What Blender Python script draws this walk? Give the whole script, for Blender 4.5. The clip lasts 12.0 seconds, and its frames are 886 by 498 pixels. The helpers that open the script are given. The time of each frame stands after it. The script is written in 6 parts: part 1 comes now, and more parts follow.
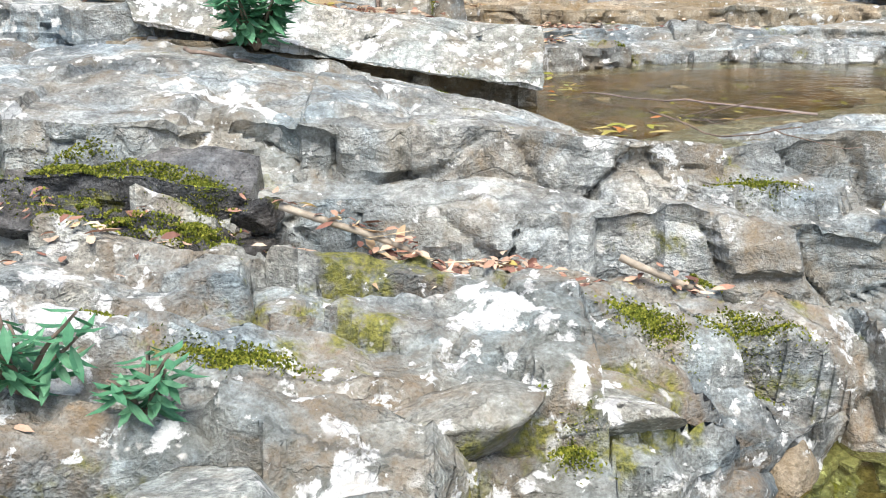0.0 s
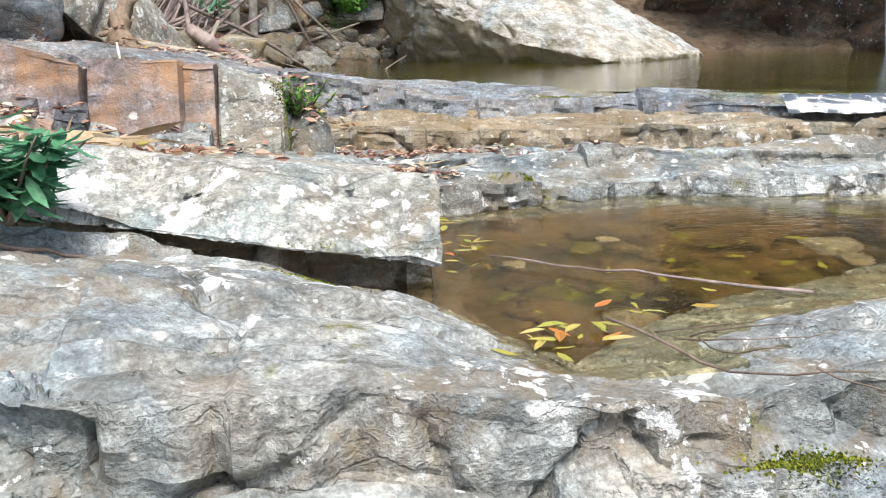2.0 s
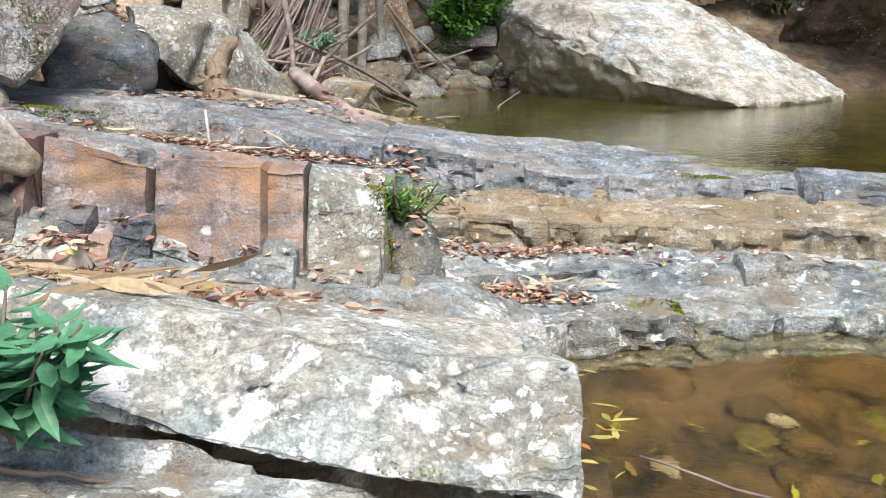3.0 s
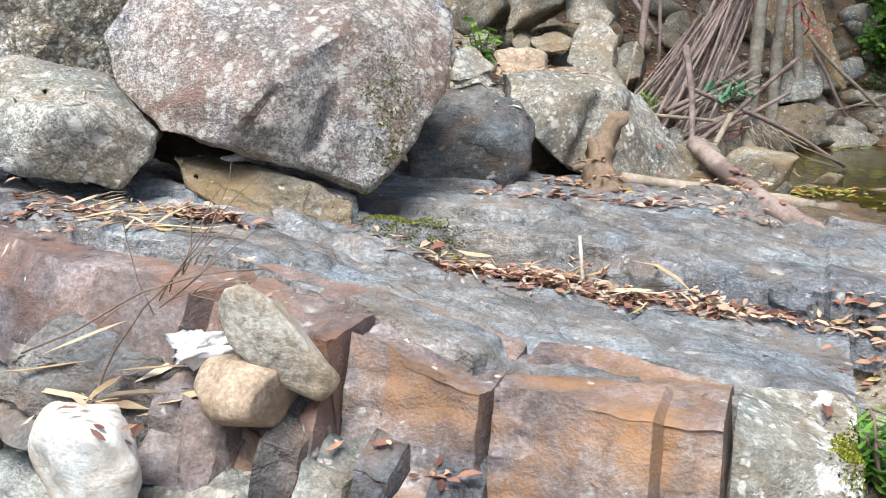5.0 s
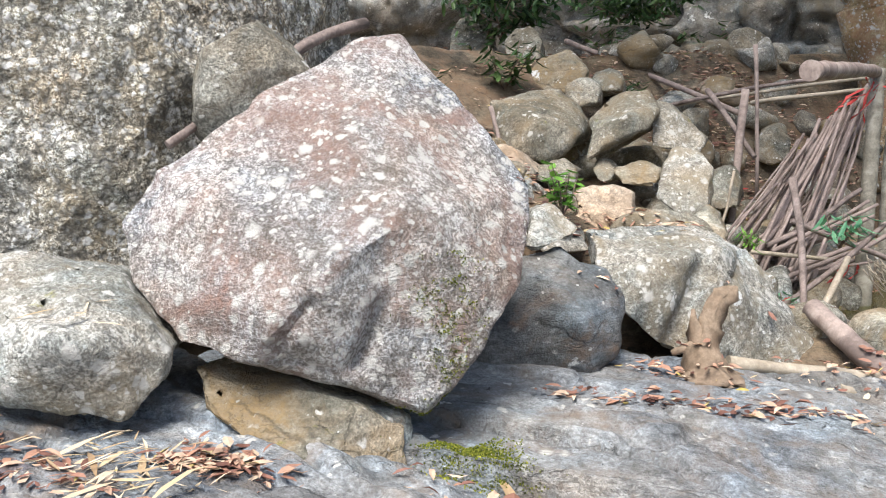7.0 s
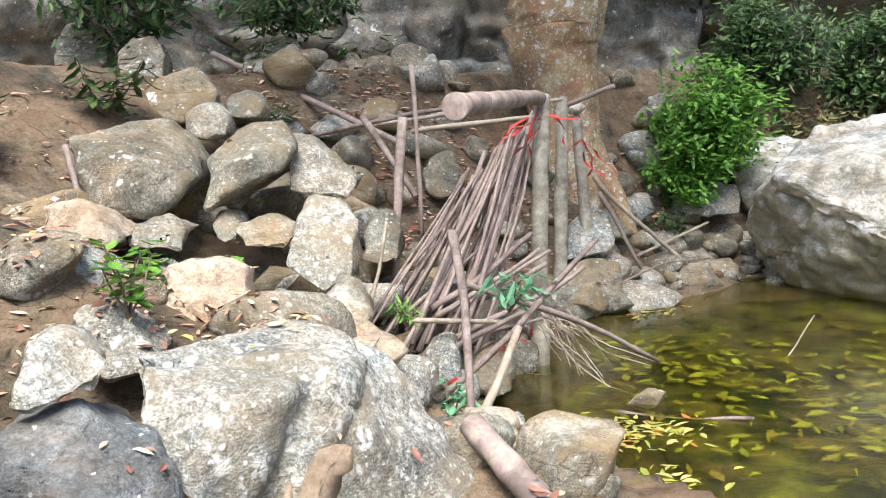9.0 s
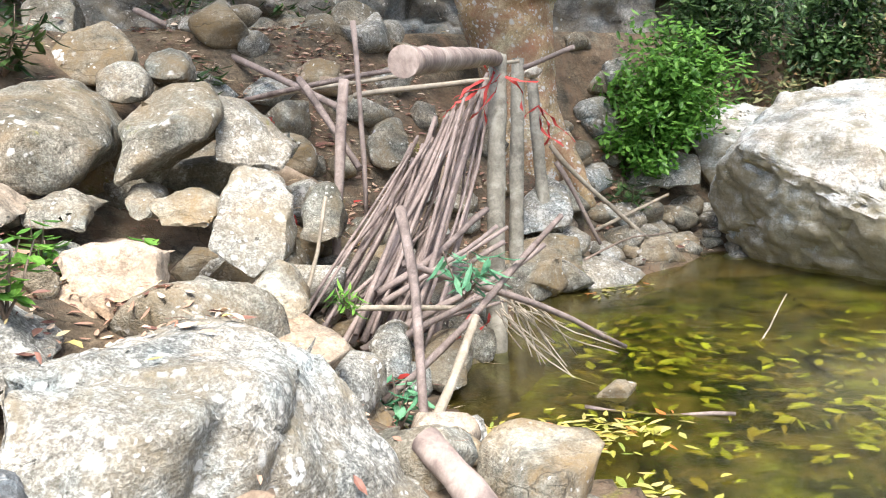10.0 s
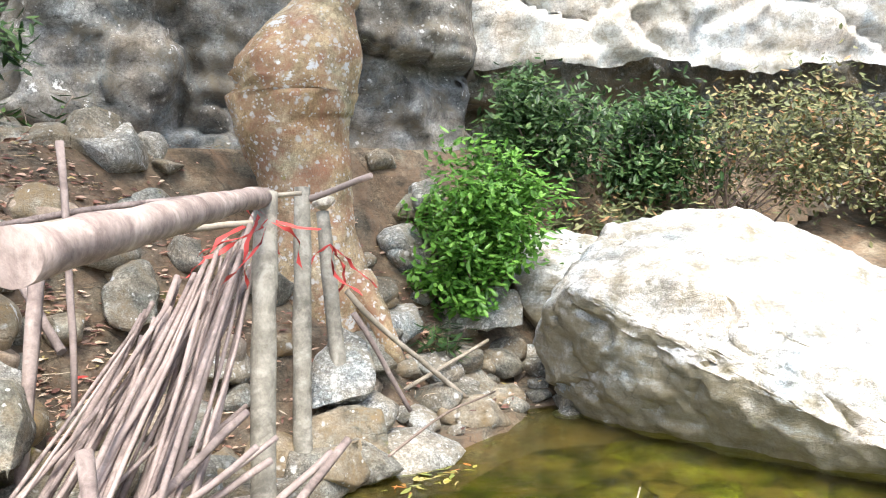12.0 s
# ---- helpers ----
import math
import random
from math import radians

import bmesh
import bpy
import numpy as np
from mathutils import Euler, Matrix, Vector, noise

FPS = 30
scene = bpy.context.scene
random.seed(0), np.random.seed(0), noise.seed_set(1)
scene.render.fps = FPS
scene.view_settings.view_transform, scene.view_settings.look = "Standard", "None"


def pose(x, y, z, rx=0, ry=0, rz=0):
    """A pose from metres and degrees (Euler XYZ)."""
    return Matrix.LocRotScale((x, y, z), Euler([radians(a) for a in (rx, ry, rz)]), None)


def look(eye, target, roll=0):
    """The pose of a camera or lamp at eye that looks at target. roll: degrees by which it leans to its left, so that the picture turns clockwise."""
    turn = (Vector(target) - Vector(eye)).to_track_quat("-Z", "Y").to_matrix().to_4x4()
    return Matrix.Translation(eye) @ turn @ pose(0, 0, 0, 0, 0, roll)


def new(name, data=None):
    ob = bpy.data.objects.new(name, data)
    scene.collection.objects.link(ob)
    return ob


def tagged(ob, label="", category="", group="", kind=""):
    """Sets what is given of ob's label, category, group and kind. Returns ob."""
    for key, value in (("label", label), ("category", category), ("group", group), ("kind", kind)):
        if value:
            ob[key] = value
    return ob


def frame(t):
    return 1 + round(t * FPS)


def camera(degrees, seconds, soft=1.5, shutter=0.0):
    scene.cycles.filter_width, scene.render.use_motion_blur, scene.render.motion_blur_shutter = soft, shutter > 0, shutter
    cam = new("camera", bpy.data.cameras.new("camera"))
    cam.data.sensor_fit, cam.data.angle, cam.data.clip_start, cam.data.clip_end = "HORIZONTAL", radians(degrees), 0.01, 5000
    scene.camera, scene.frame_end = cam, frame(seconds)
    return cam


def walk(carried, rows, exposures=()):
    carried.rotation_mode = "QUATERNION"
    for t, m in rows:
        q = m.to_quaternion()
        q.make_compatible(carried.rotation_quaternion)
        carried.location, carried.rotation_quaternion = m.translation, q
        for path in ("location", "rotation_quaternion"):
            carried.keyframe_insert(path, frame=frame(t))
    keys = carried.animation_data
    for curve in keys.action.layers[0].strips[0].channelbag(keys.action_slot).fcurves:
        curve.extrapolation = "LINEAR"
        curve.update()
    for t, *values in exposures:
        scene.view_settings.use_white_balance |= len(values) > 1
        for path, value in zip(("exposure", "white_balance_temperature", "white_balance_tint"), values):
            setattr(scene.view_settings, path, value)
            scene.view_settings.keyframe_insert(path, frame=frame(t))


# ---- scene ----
# the camera and its walk
cam = camera(54.0, 12.0, soft=1.1)
PATH = [
    (0, (-0.033, 0.530, 0.340), (0.014, 2.602, -0.402), -1.4),
    (0.5, (-0.231, 0.754, 0.382), (-0.069, 2.835, -0.314), -3.3),
    (1, (-0.068, 1.079, 0.380), (0.227, 3.158, -0.278), -4.1),
    (1.5, (0.032, 1.242, 0.421), (0.537, 3.299, -0.175), -3.4),
    (2, (0.076, 1.659, 0.410), (0.425, 3.763, -0.128), -1.2),
    (2.5, (0.075, 2.049, 0.647), (0.327, 4.172, 0.128), -0.6),
    (2.7, (0.088, 2.197, 0.684), (0.288, 4.324, 0.160), -0.1),
    (4.3, (0.018, 3.134, 0.850), (-0.455, 5.221, 0.337), -1.2),
    (4.5, (-0.022, 3.243, 0.865), (-0.606, 5.302, 0.358), -1.2),
    (5, (-0.128, 3.551, 1.010), (-0.939, 5.537, 0.526), -1.7),
    (5.5, (-0.250, 3.837, 1.062), (-1.242, 5.752, 0.626), -3.0),
    (6, (-0.294, 4.068, 1.272), (-1.394, 5.931, 0.872), -2.8),
    (6.5, (-0.256, 4.142, 1.364), (-1.356, 6.013, 1.008), -2.5),
    (7, (-0.370, 4.201, 1.381), (-1.362, 6.142, 1.091), -2.1),
    (7.5, (-0.438, 4.346, 1.398), (-1.250, 6.377, 1.155), -1.4),
    (7.7, (-0.425, 4.451, 1.409), (-1.145, 6.515, 1.174), -2.0),
    (9.3, (-0.299, 5.921, 1.582), (-0.557, 8.082, 1.256), -2.7),
    (9.5, (-0.327, 5.999, 1.591), (-0.558, 8.159, 1.245), -2.7),
    (10, (-0.384, 6.256, 1.524), (-0.560, 8.414, 1.139), -2.6),
    (10.5, (-0.385, 6.631, 1.481), (-0.498, 8.797, 1.113), -3.0),
    (11, (-0.404, 7.134, 1.484), (-0.360, 9.312, 1.177), -2.5),
    (11.5, (-0.411, 7.634, 1.613), (-0.240, 9.815, 1.379), -1.8),
    (12, (-0.193, 7.702, 1.744), (0.107, 9.876, 1.585), -1.9),
]
walk(cam, [(t, look(eye, target, roll)) for t, eye, target, roll in PATH],
     exposures=[(0, 1.0), (2.5, 0.93), (4.5, 0.88), (6.5, 1.03), (7.5, 1.05), (9.5, 1.58), (10.5, 1.75), (12, 2.05)])

# ---- world, sun and exposure ----
world = bpy.data.worlds.new("sky")
scene.world = world
world.use_nodes = True
wn = world.node_tree
sky = wn.nodes.new("ShaderNodeTexSky")
sky.sky_type, sky.sun_disc = "NISHITA", False
sky.sun_elevation, sky.sun_rotation = radians(63), radians(175)
sky.air_density, sky.dust_density = 1.0, 3.0
wn.links.new(sky.outputs[0], wn.nodes["Background"].inputs[0])
wn.nodes["Background"].inputs[1].default_value = 0.108
sun = new("sun", bpy.data.lights.new("sun", "SUN"))
sun.data.energy, sun.data.angle, sun.data.color = 2.65, radians(30), (1.0, 0.97, 0.93)
sun.matrix_world = look((0.5, -5.5, 11.0), (0, 0, 0))


# ---- materials ----
def material(name):
    m = bpy.data.materials.new(name)
    m.use_nodes = True
    t = m.node_tree
    return m, t, t.nodes["Principled BSDF"]


def node(t, kind, links=(), **values):
    n = t.nodes.new(kind)
    for k, v in values.items():
        n.inputs[k.replace("_", " ")].default_value = v
    for src, k in links:
        t.links.new(src, n.inputs[k])
    return n


def coords(t, scale=(1, 1, 1), turn=(0, 0, 0)):
    c = t.nodes.new("ShaderNodeTexCoord")
    mp = node(t, "ShaderNodeMapping", [(c.outputs["Object"], "Vector")])
    mp.inputs["Scale"].default_value = scale
    mp.inputs["Rotation"].default_value = [radians(a) for a in turn]
    return mp.outputs[0]


def noise_tex(t, vec, scale, detail=6.0, rough=0.6, distort=0.0):
    n = node(t, "ShaderNodeTexNoise", [(vec, "Vector")], Scale=scale, Detail=detail, Roughness=rough, Distortion=distort)
    return n.outputs[0]


def ramp(t, fac, stops):
    r = t.nodes.new("ShaderNodeValToRGB")
    t.links.new(fac, r.inputs[0])
    e = r.color_ramp.elements
    while len(e) < len(stops):
        e.new(0.5)
    for el, (pos, col) in zip(e, stops):
        el.position = pos
        el.color = (*col, 1) if isinstance(col, tuple) else (col, col, col, 1)
    return r.outputs[0]


def mix(t, fac, a, b, mode="MIX"):
    n = t.nodes.new("ShaderNodeMix")
    n.data_type, n.blend_type = "RGBA", mode
    for v, k in ((fac, 0), (a, 6), (b, 7)):
        if isinstance(v, (int, float)):
            n.inputs[k].default_value = v
        elif isinstance(v, tuple):
            n.inputs[k].default_value = (*v, 1)
        else:
            t.links.new(v, n.inputs[k])
    return n.outputs[2]


def maths(t, op, a, b=0.0):
    n = t.nodes.new("ShaderNodeMath")
    n.operation = op
    for v, k in ((a, 0), (b, 1)):
        if isinstance(v, (int, float)):
            n.inputs[k].default_value = v
        else:
            t.links.new(v, n.inputs[k])
    return n.outputs[0]


def rock_material(name, dark, mid, light, lichen=0.45, spots=0.0, moss=0.3, rust=0.0, rust_colour=(0.30, 0.13, 0.05),
                  lichen_colour=(0.66, 0.67, 0.65), layer=1.0, rough=0.85, bump=0.5, seed=0.0, algae_shade=None, chip=0.9, speckle=0.2, crackle=0.45, pebble=0.0):
    """Weathered stone: tone, grain, layering, pale lichen crusts, dots, moss and iron stain."""
    m, t, b = material(name)
    v = coords(t)
    off = node(t, "ShaderNodeMapping", [(v, "Vector")])
    off.inputs["Location"].default_value = (seed * 3.1, seed * 1.7, seed * 0.9)
    v = off.outputs[0]
    lay = coords(t, (1.2, 1.2, 9.0), (8, -5, 0))
    big = noise_tex(t, v, 2.3, 5, 0.6, 0.4)
    mottle = noise_tex(t, v, 9.0, 6, 0.62, 0.5)
    fine = noise_tex(t, v, 38, 8, 0.75)
    grit = noise_tex(t, v, 115, 3, 0.6)
    band = noise_tex(t, lay, 3.2 * layer, 7, 0.7, 0.6)
    col = ramp(t, big, [(0.34, dark), (0.5, mid), (0.66, light)])
    col = mix(t, 0.65 * min(1.0, layer), col, ramp(t, band, [(0.36, 0.3), (0.5, 0.52), (0.64, 0.74)]), "OVERLAY")
    col = mix(t, 0.6, col, ramp(t, mottle, [(0.36, 0.24), (0.5, 0.52), (0.64, 0.76)]), "OVERLAY")
    col = mix(t, 0.6, col, ramp(t, fine, [(0.34, 0.16), (0.5, 0.52), (0.66, 0.84)]), "OVERLAY")
    col = mix(t, speckle, col, ramp(t, grit, [(0.42, 0.1), (0.58, 0.9)]), "OVERLAY")
    salt = noise_tex(t, v, 52, 2, 0.55)
    col = mix(t, speckle * 0.8, col, ramp(t, salt, [(0.42, 0.16), (0.5, 0.5), (0.6, 0.86)]), "OVERLAY")
    tone = noise_tex(t, v, 1.3, 4, 0.6, 0.3)
    col = mix(t, ramp(t, tone, [(0.42, 0.0), (0.62, 0.25)]), col, tuple(c * k for c, k in zip(mid, (1.22, 1.02, 0.74))))
    hue = noise_tex(t, v, 2.1, 5, 0.6, 0.8)
    col = mix(t, 0.8, col, ramp(t, hue, [(0.34, (0.8, 0.93, 1.0)), (0.48, (0.93, 0.95, 0.93)), (0.56, (0.97, 0.94, 0.88)), (0.68, (1.0, 0.89, 0.75))]), "MULTIPLY")
    chips = noise_tex(t, coords(t, (1, 1, 2.2), (6, 4, 0)), 9, 10, 0.74, 1.6)
    col = mix(t, ramp(t, chips, [(0.34, chip), (0.38, 0.0)]), col, tuple(c * 0.22 for c in dark))
    warp = mix(t, 0.16, v, node(t, "ShaderNodeTexNoise", [(v, "Vector")], Scale=3.0, Detail=6.0, Roughness=0.65).outputs[1])
    seam = 0.0
    for size, thin, amount in ((2.6, 0.02, 1.0), (7.0, 0.026, 0.75)):
        vo = t.nodes.new("ShaderNodeTexVoronoi")
        vo.feature = "DISTANCE_TO_EDGE"
        vo.inputs["Scale"].default_value = size
        mp = node(t, "ShaderNodeMapping", [(warp, "Vector")])
        mp.inputs["Scale"].default_value = (0.45, 1.7, 2.2)
        mp.inputs["Rotation"].default_value = (0.2, 0.1, 0.35)
        t.links.new(mp.outputs[0], vo.inputs["Vector"])
        line = ramp(t, vo.outputs["Distance"], [(thin * 0.25, 1.0), (thin, 0.0)])
        pick = ramp(t, noise_tex(t, v, size * 0.9, 3, 0.6), [(0.44, 0.0), (0.56, amount * crackle)])
        seam = maths(t, "MAXIMUM", maths(t, "MULTIPLY", line, pick), seam)
    if rust > 0:
        r = noise_tex(t, v, 3.3, 6, 0.65, 0.8)
        col = mix(t, maths(t, "MULTIPLY", ramp(t, r, [(0.5 - rust * 0.35, 0.0), (0.72 - rust * 0.3, 1.0)]), 0.8), col,
                  mix(t, ramp(t, fine, [(0.35, 0.0), (0.65, 1.0)]), rust_colour, tuple(0.5 * c + 0.06 for c in rust_colour)))
    height = mix(t, 0.4, mix(t, 0.4, mix(t, 0.5, fine, mottle), band), chips)
    if moss > 0:
        s = noise_tex(t, v, 2.9, 5, 0.68, 0.2)
        up = t.nodes.new("ShaderNodeNewGeometry")
        f = maths(t, "MULTIPLY", ramp(t, s, [(0.74 - moss * 0.3, 0.0), (0.80 - moss * 0.3, 1.0)]), ramp(t, noise_tex(t, v, 22, 4, 0.7), [(0.36, 0.0), (0.52, 1.0)]))
        col = mix(t, maths(t, "MULTIPLY", f, 0.85), col, ramp(t, noise_tex(t, v, 60, 3, 0.7), [(0.35, (0.07, 0.08, 0.01)), (0.65, (0.3, 0.29, 0.05))]))
    if lichen > 0:
        where = noise_tex(t, v, 1.7, 3, 0.5)
        for size, cut in ((5.2, 0.825), (16.0, 0.84)):
            s = maths(t, "ADD", noise_tex(t, v, size, 9, 0.62, 0.2), maths(t, "MULTIPLY", maths(t, "SUBTRACT", where, 0.5), 0.3))
            f = ramp(t, s, [(cut - lichen * 0.4, 0.0), (cut + 0.025 - lichen * 0.4, 1.0)])
            f2 = maths(t, "MULTIPLY", f, ramp(t, noise_tex(t, v, 60, 5, 0.7), [(0.3, 0.35), (0.46, 1.0)]))
            col = mix(t, f2, col, lichen_colour)
    if spots > 0:
        for size, cut in ((8.0, 0.13), (14.0, 0.19), (29.0, 0.21)):
            vo = node(t, "ShaderNodeTexVoronoi", [(mix(t, 0.035, v, node(t, "ShaderNodeTexNoise", [(v, "Vector")], Scale=30.0).outputs[1]), "Vector")], Scale=size)
            d = ramp(t, vo.outputs["Distance"], [(cut, 1.0), (cut + 0.1, 0.0)])
            pick = ramp(t, noise_tex(t, v, size * 0.35, 3, 0.6), [(0.62 - spots * 0.22, 0.0), (0.68 - spots * 0.22, 0.9)])
            col = mix(t, maths(t, "MULTIPLY", d, pick), col, (0.58, 0.57, 0.53))
    if pebble:
        for size in (16.0, 42.0):
            vo = node(t, "ShaderNodeTexVoronoi", [(mix(t, 0.05, v, node(t, "ShaderNodeTexNoise", [(v, "Vector")], Scale=12.0).outputs[1]), "Vector")], Scale=size)
            col = mix(t, 0.6 * pebble, col, ramp(t, vo.outputs["Color"], [(0.1, 0.3), (0.9, 0.95)]), "OVERLAY")
            col = mix(t, ramp(t, vo.outputs["Distance"], [(0.5, 0.0), (0.8, 0.7 * pebble)]), col, tuple(c * 0.45 for c in dark))
            height = maths(t, "SUBTRACT", height, maths(t, "MULTIPLY", vo.outputs["Distance"], 0.7 * pebble))
    # Olive-brown film plus painted shade on faces that turn away from the sky.
    if algae_shade:
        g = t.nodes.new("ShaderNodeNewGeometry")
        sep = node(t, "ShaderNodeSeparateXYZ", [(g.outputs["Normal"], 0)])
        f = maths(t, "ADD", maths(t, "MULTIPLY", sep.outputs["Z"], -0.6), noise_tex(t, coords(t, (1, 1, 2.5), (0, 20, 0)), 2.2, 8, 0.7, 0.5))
        col = mix(t, maths(t, "MULTIPLY", ramp(t, f, [(0.36, 0.0), (0.62, 1.0)]), 0.75), col, mix(t, fine, algae_shade, tuple(c * 1.9 for c in algae_shade)))
    col = mix(t, seam, col, tuple(c * 0.16 for c in dark))
    height = maths(t, "SUBTRACT", height, maths(t, "MULTIPLY", seam, 0.5))
    t.links.new(col, b.inputs["Base Color"])
    t.links.new(ramp(t, fine, [(0.2, rough - 0.15), (0.8, min(1.0, rough + 0.1))]), b.inputs["Roughness"])
    b.inputs["Specular IOR Level"].default_value = 0.3
    bp = node(t, "ShaderNodeBump", [(mix(t, 0.4, height, grit), "Height")], Strength=min(1.0, bump * 1.7), Distance=0.035)
    t.links.new(bp.outputs[0], b.inputs["Normal"])
    return m


ROCK = rock_material("grey_schist", (0.15, 0.166, 0.173), (0.272, 0.296, 0.302), (0.39, 0.41, 0.405), 0.54, 0.25, 0.4, 0.05, (0.3, 0.22, 0.12))
ROCK_MOSSY = rock_material("mossy_schist", (0.13, 0.145, 0.15), (0.255, 0.275, 0.272), (0.385, 0.39, 0.365), 0.58, 0.2, 0.62, 0.08, (0.3, 0.2, 0.1), seed=2)
ROCK_WARM = rock_material("warm_schist", (0.16, 0.145, 0.115), (0.28, 0.25, 0.2), (0.4, 0.365, 0.3), 0.42, 0.2, 0.33, 0.25, (0.33, 0.22, 0.09), seed=4)
ROCK_WHITE = rock_material("lichen_white_rock", (0.2, 0.205, 0.19), (0.32, 0.325, 0.3), (0.44, 0.44, 0.41), 0.62, 0.6, 0.1, 0.05, (0.3, 0.22, 0.12), lichen_colour=(0.7, 0.7, 0.68), layer=0.5, seed=5)
ROCK_RED = rock_material("rust_red_rock", (0.13, 0.112, 0.118), (0.235, 0.2, 0.2), (0.36, 0.315, 0.3), 0.3, 0.1, 0.06, 0.22, (0.44, 0.235, 0.1), layer=0.6, seed=7, crackle=0.1, bump=0.3)
ROCK_PURPLE = rock_material("purple_brown_rock", (0.1, 0.088, 0.098), (0.19, 0.165, 0.172), (0.31, 0.275, 0.275), 0.25, 0.1, 0.08, 0.16, (0.34, 0.17, 0.1), layer=0.6, seed=6, crackle=0.1, bump=0.3)
ROCK_DARK = rock_material("slate_blue_rock", (0.085, 0.095, 0.105), (0.165, 0.175, 0.185), (0.27, 0.275, 0.28), 0.3, 0.1, 0.15, 0.08, (0.25, 0.16, 0.1), seed=8)
ROCK_INK = rock_material("blue_black_rock", (0.03, 0.035, 0.045), (0.07, 0.078, 0.092), (0.16, 0.165, 0.18), 0.2, 0.0, 0.0, 0.06, (0.25, 0.16, 0.1), seed=12, rough=0.55)
SLAB = rock_material("slate_slab", (0.135, 0.15, 0.172), (0.232, 0.254, 0.28), (0.335, 0.352, 0.368), 0.33, 0.1, 0.14, 0.06, (0.27, 0.2, 0.14), seed=10, layer=1.3)
GRANITE = rock_material("speckled_granite", (0.225, 0.21, 0.212), (0.34, 0.325, 0.328), (0.455, 0.44, 0.44), 0.27, 1.2, 0.0, 0.1, (0.36, 0.215, 0.165), layer=0.25, bump=0.8, seed=9, speckle=0.55, crackle=0.12)
GRANITE_GREY = rock_material("pale_grey_boulder", (0.185, 0.185, 0.17), (0.3, 0.298, 0.278), (0.41, 0.405, 0.38), 0.42, 0.7, 0.2, 0.1, (0.33, 0.27, 0.17), layer=0.3, seed=11, speckle=0.42, crackle=0.25)
BANK_ROCK = rock_material("brown_bank_rock", (0.115, 0.11, 0.09), (0.22, 0.21, 0.18), (0.34, 0.325, 0.285), 0.28, 0.3, 0.26, 0.1, (0.28, 0.2, 0.1), layer=0.4, seed=13, speckle=0.35, crackle=0.3)
WHITE_BOULDER = rock_material("bleached_boulder", (0.33, 0.325, 0.305), (0.47, 0.468, 0.45), (0.6, 0.6, 0.585), 0.34, 0.3, 0.2, 0.14, (0.2, 0.175, 0.1), layer=1.0, seed=15, lichen_colour=(0.7, 0.7, 0.68), algae_shade=(0.22, 0.185, 0.11), crackle=0.3)
PEBBLY = rock_material("pebbly_boulder", (0.24, 0.23, 0.2), (0.36, 0.35, 0.32), (0.5, 0.48, 0.44), 0.42, 1.6, 0.05, 0.1, (0.3, 0.24, 0.15), layer=0.3, seed=14, bump=0.9, speckle=0.8, crackle=0.05, pebble=1.0)
ROCK_FAR = rock_material("red_brown_far_rock", (0.045, 0.038, 0.03), (0.11, 0.088, 0.07), (0.2, 0.165, 0.13), 0.3, 0.2, 0.2, 0.1, (0.25, 0.13, 0.07), layer=0.4, seed=16)
CLIFF = rock_material("dark_cliff", (0.11, 0.11, 0.105), (0.215, 0.212, 0.205), (0.34, 0.335, 0.32), 0.4, 0.12, 0.1, 0.05, (0.25, 0.2, 0.12), layer=0.3, seed=17)
CLIFF_PALE = rock_material("pale_cliff", (0.34, 0.34, 0.335), (0.47, 0.47, 0.463), (0.6, 0.6, 0.59), 0.35, 0.3, 0.05, 0.08, (0.35, 0.31, 0.22), layer=0.4, seed=19, crackle=0.25)
BED = rock_material("pool_bed", (0.012, 0.013, 0.003), (0.045, 0.048, 0.007), (0.19, 0.19, 0.024), 0.2, 0.0, 0.5, 0.2, (0.22, 0.14, 0.03), lichen_colour=(0.34, 0.31, 0.11), seed=21)
BED_BROWN = rock_material("brown_pool_bed", (0.012, 0.01, 0.003), (0.04, 0.031, 0.009), (0.11, 0.085, 0.028), 0.2, 0.0, 0.3, 0.3, (0.26, 0.15, 0.04), lichen_colour=(0.36, 0.29, 0.14), seed=22)
SOIL = rock_material("leafy_soil", (0.055, 0.045, 0.032), (0.13, 0.104, 0.074), (0.24, 0.195, 0.142), 0.3, 0.0, 0.3, 0.2, (0.25, 0.15, 0.08), lichen_colour=(0.34, 0.28, 0.2), seed=23)
STONE_CREAM = rock_material("cream_stone", (0.3, 0.255, 0.2), (0.48, 0.435, 0.365), (0.66, 0.63, 0.58), 0.2, 0.1, 0.0, 0.1, (0.42, 0.32, 0.2), layer=0.5, seed=25, speckle=0.2, chip=0.2, bump=0.2, crackle=0.3)
STONE_TAN = rock_material("tan_stone", (0.24, 0.19, 0.145), (0.34, 0.275, 0.215), (0.42, 0.35, 0.285), 0.1, 0.0, 0.0, 0.05, (0.42, 0.3, 0.2), layer=0.4, seed=26, speckle=0.2, chip=0.1, bump=0.12, crackle=0.0)
STONE_WHITE = rock_material("white_quartz", (0.55, 0.54, 0.51), (0.68, 0.67, 0.65), (0.8, 0.79, 0.78), 0.2, 0.0, 0.0, 0.1, (0.5, 0.35, 0.18), layer=0.5, seed=27, speckle=0.15, chip=0.12, bump=0.16, crackle=0.3)


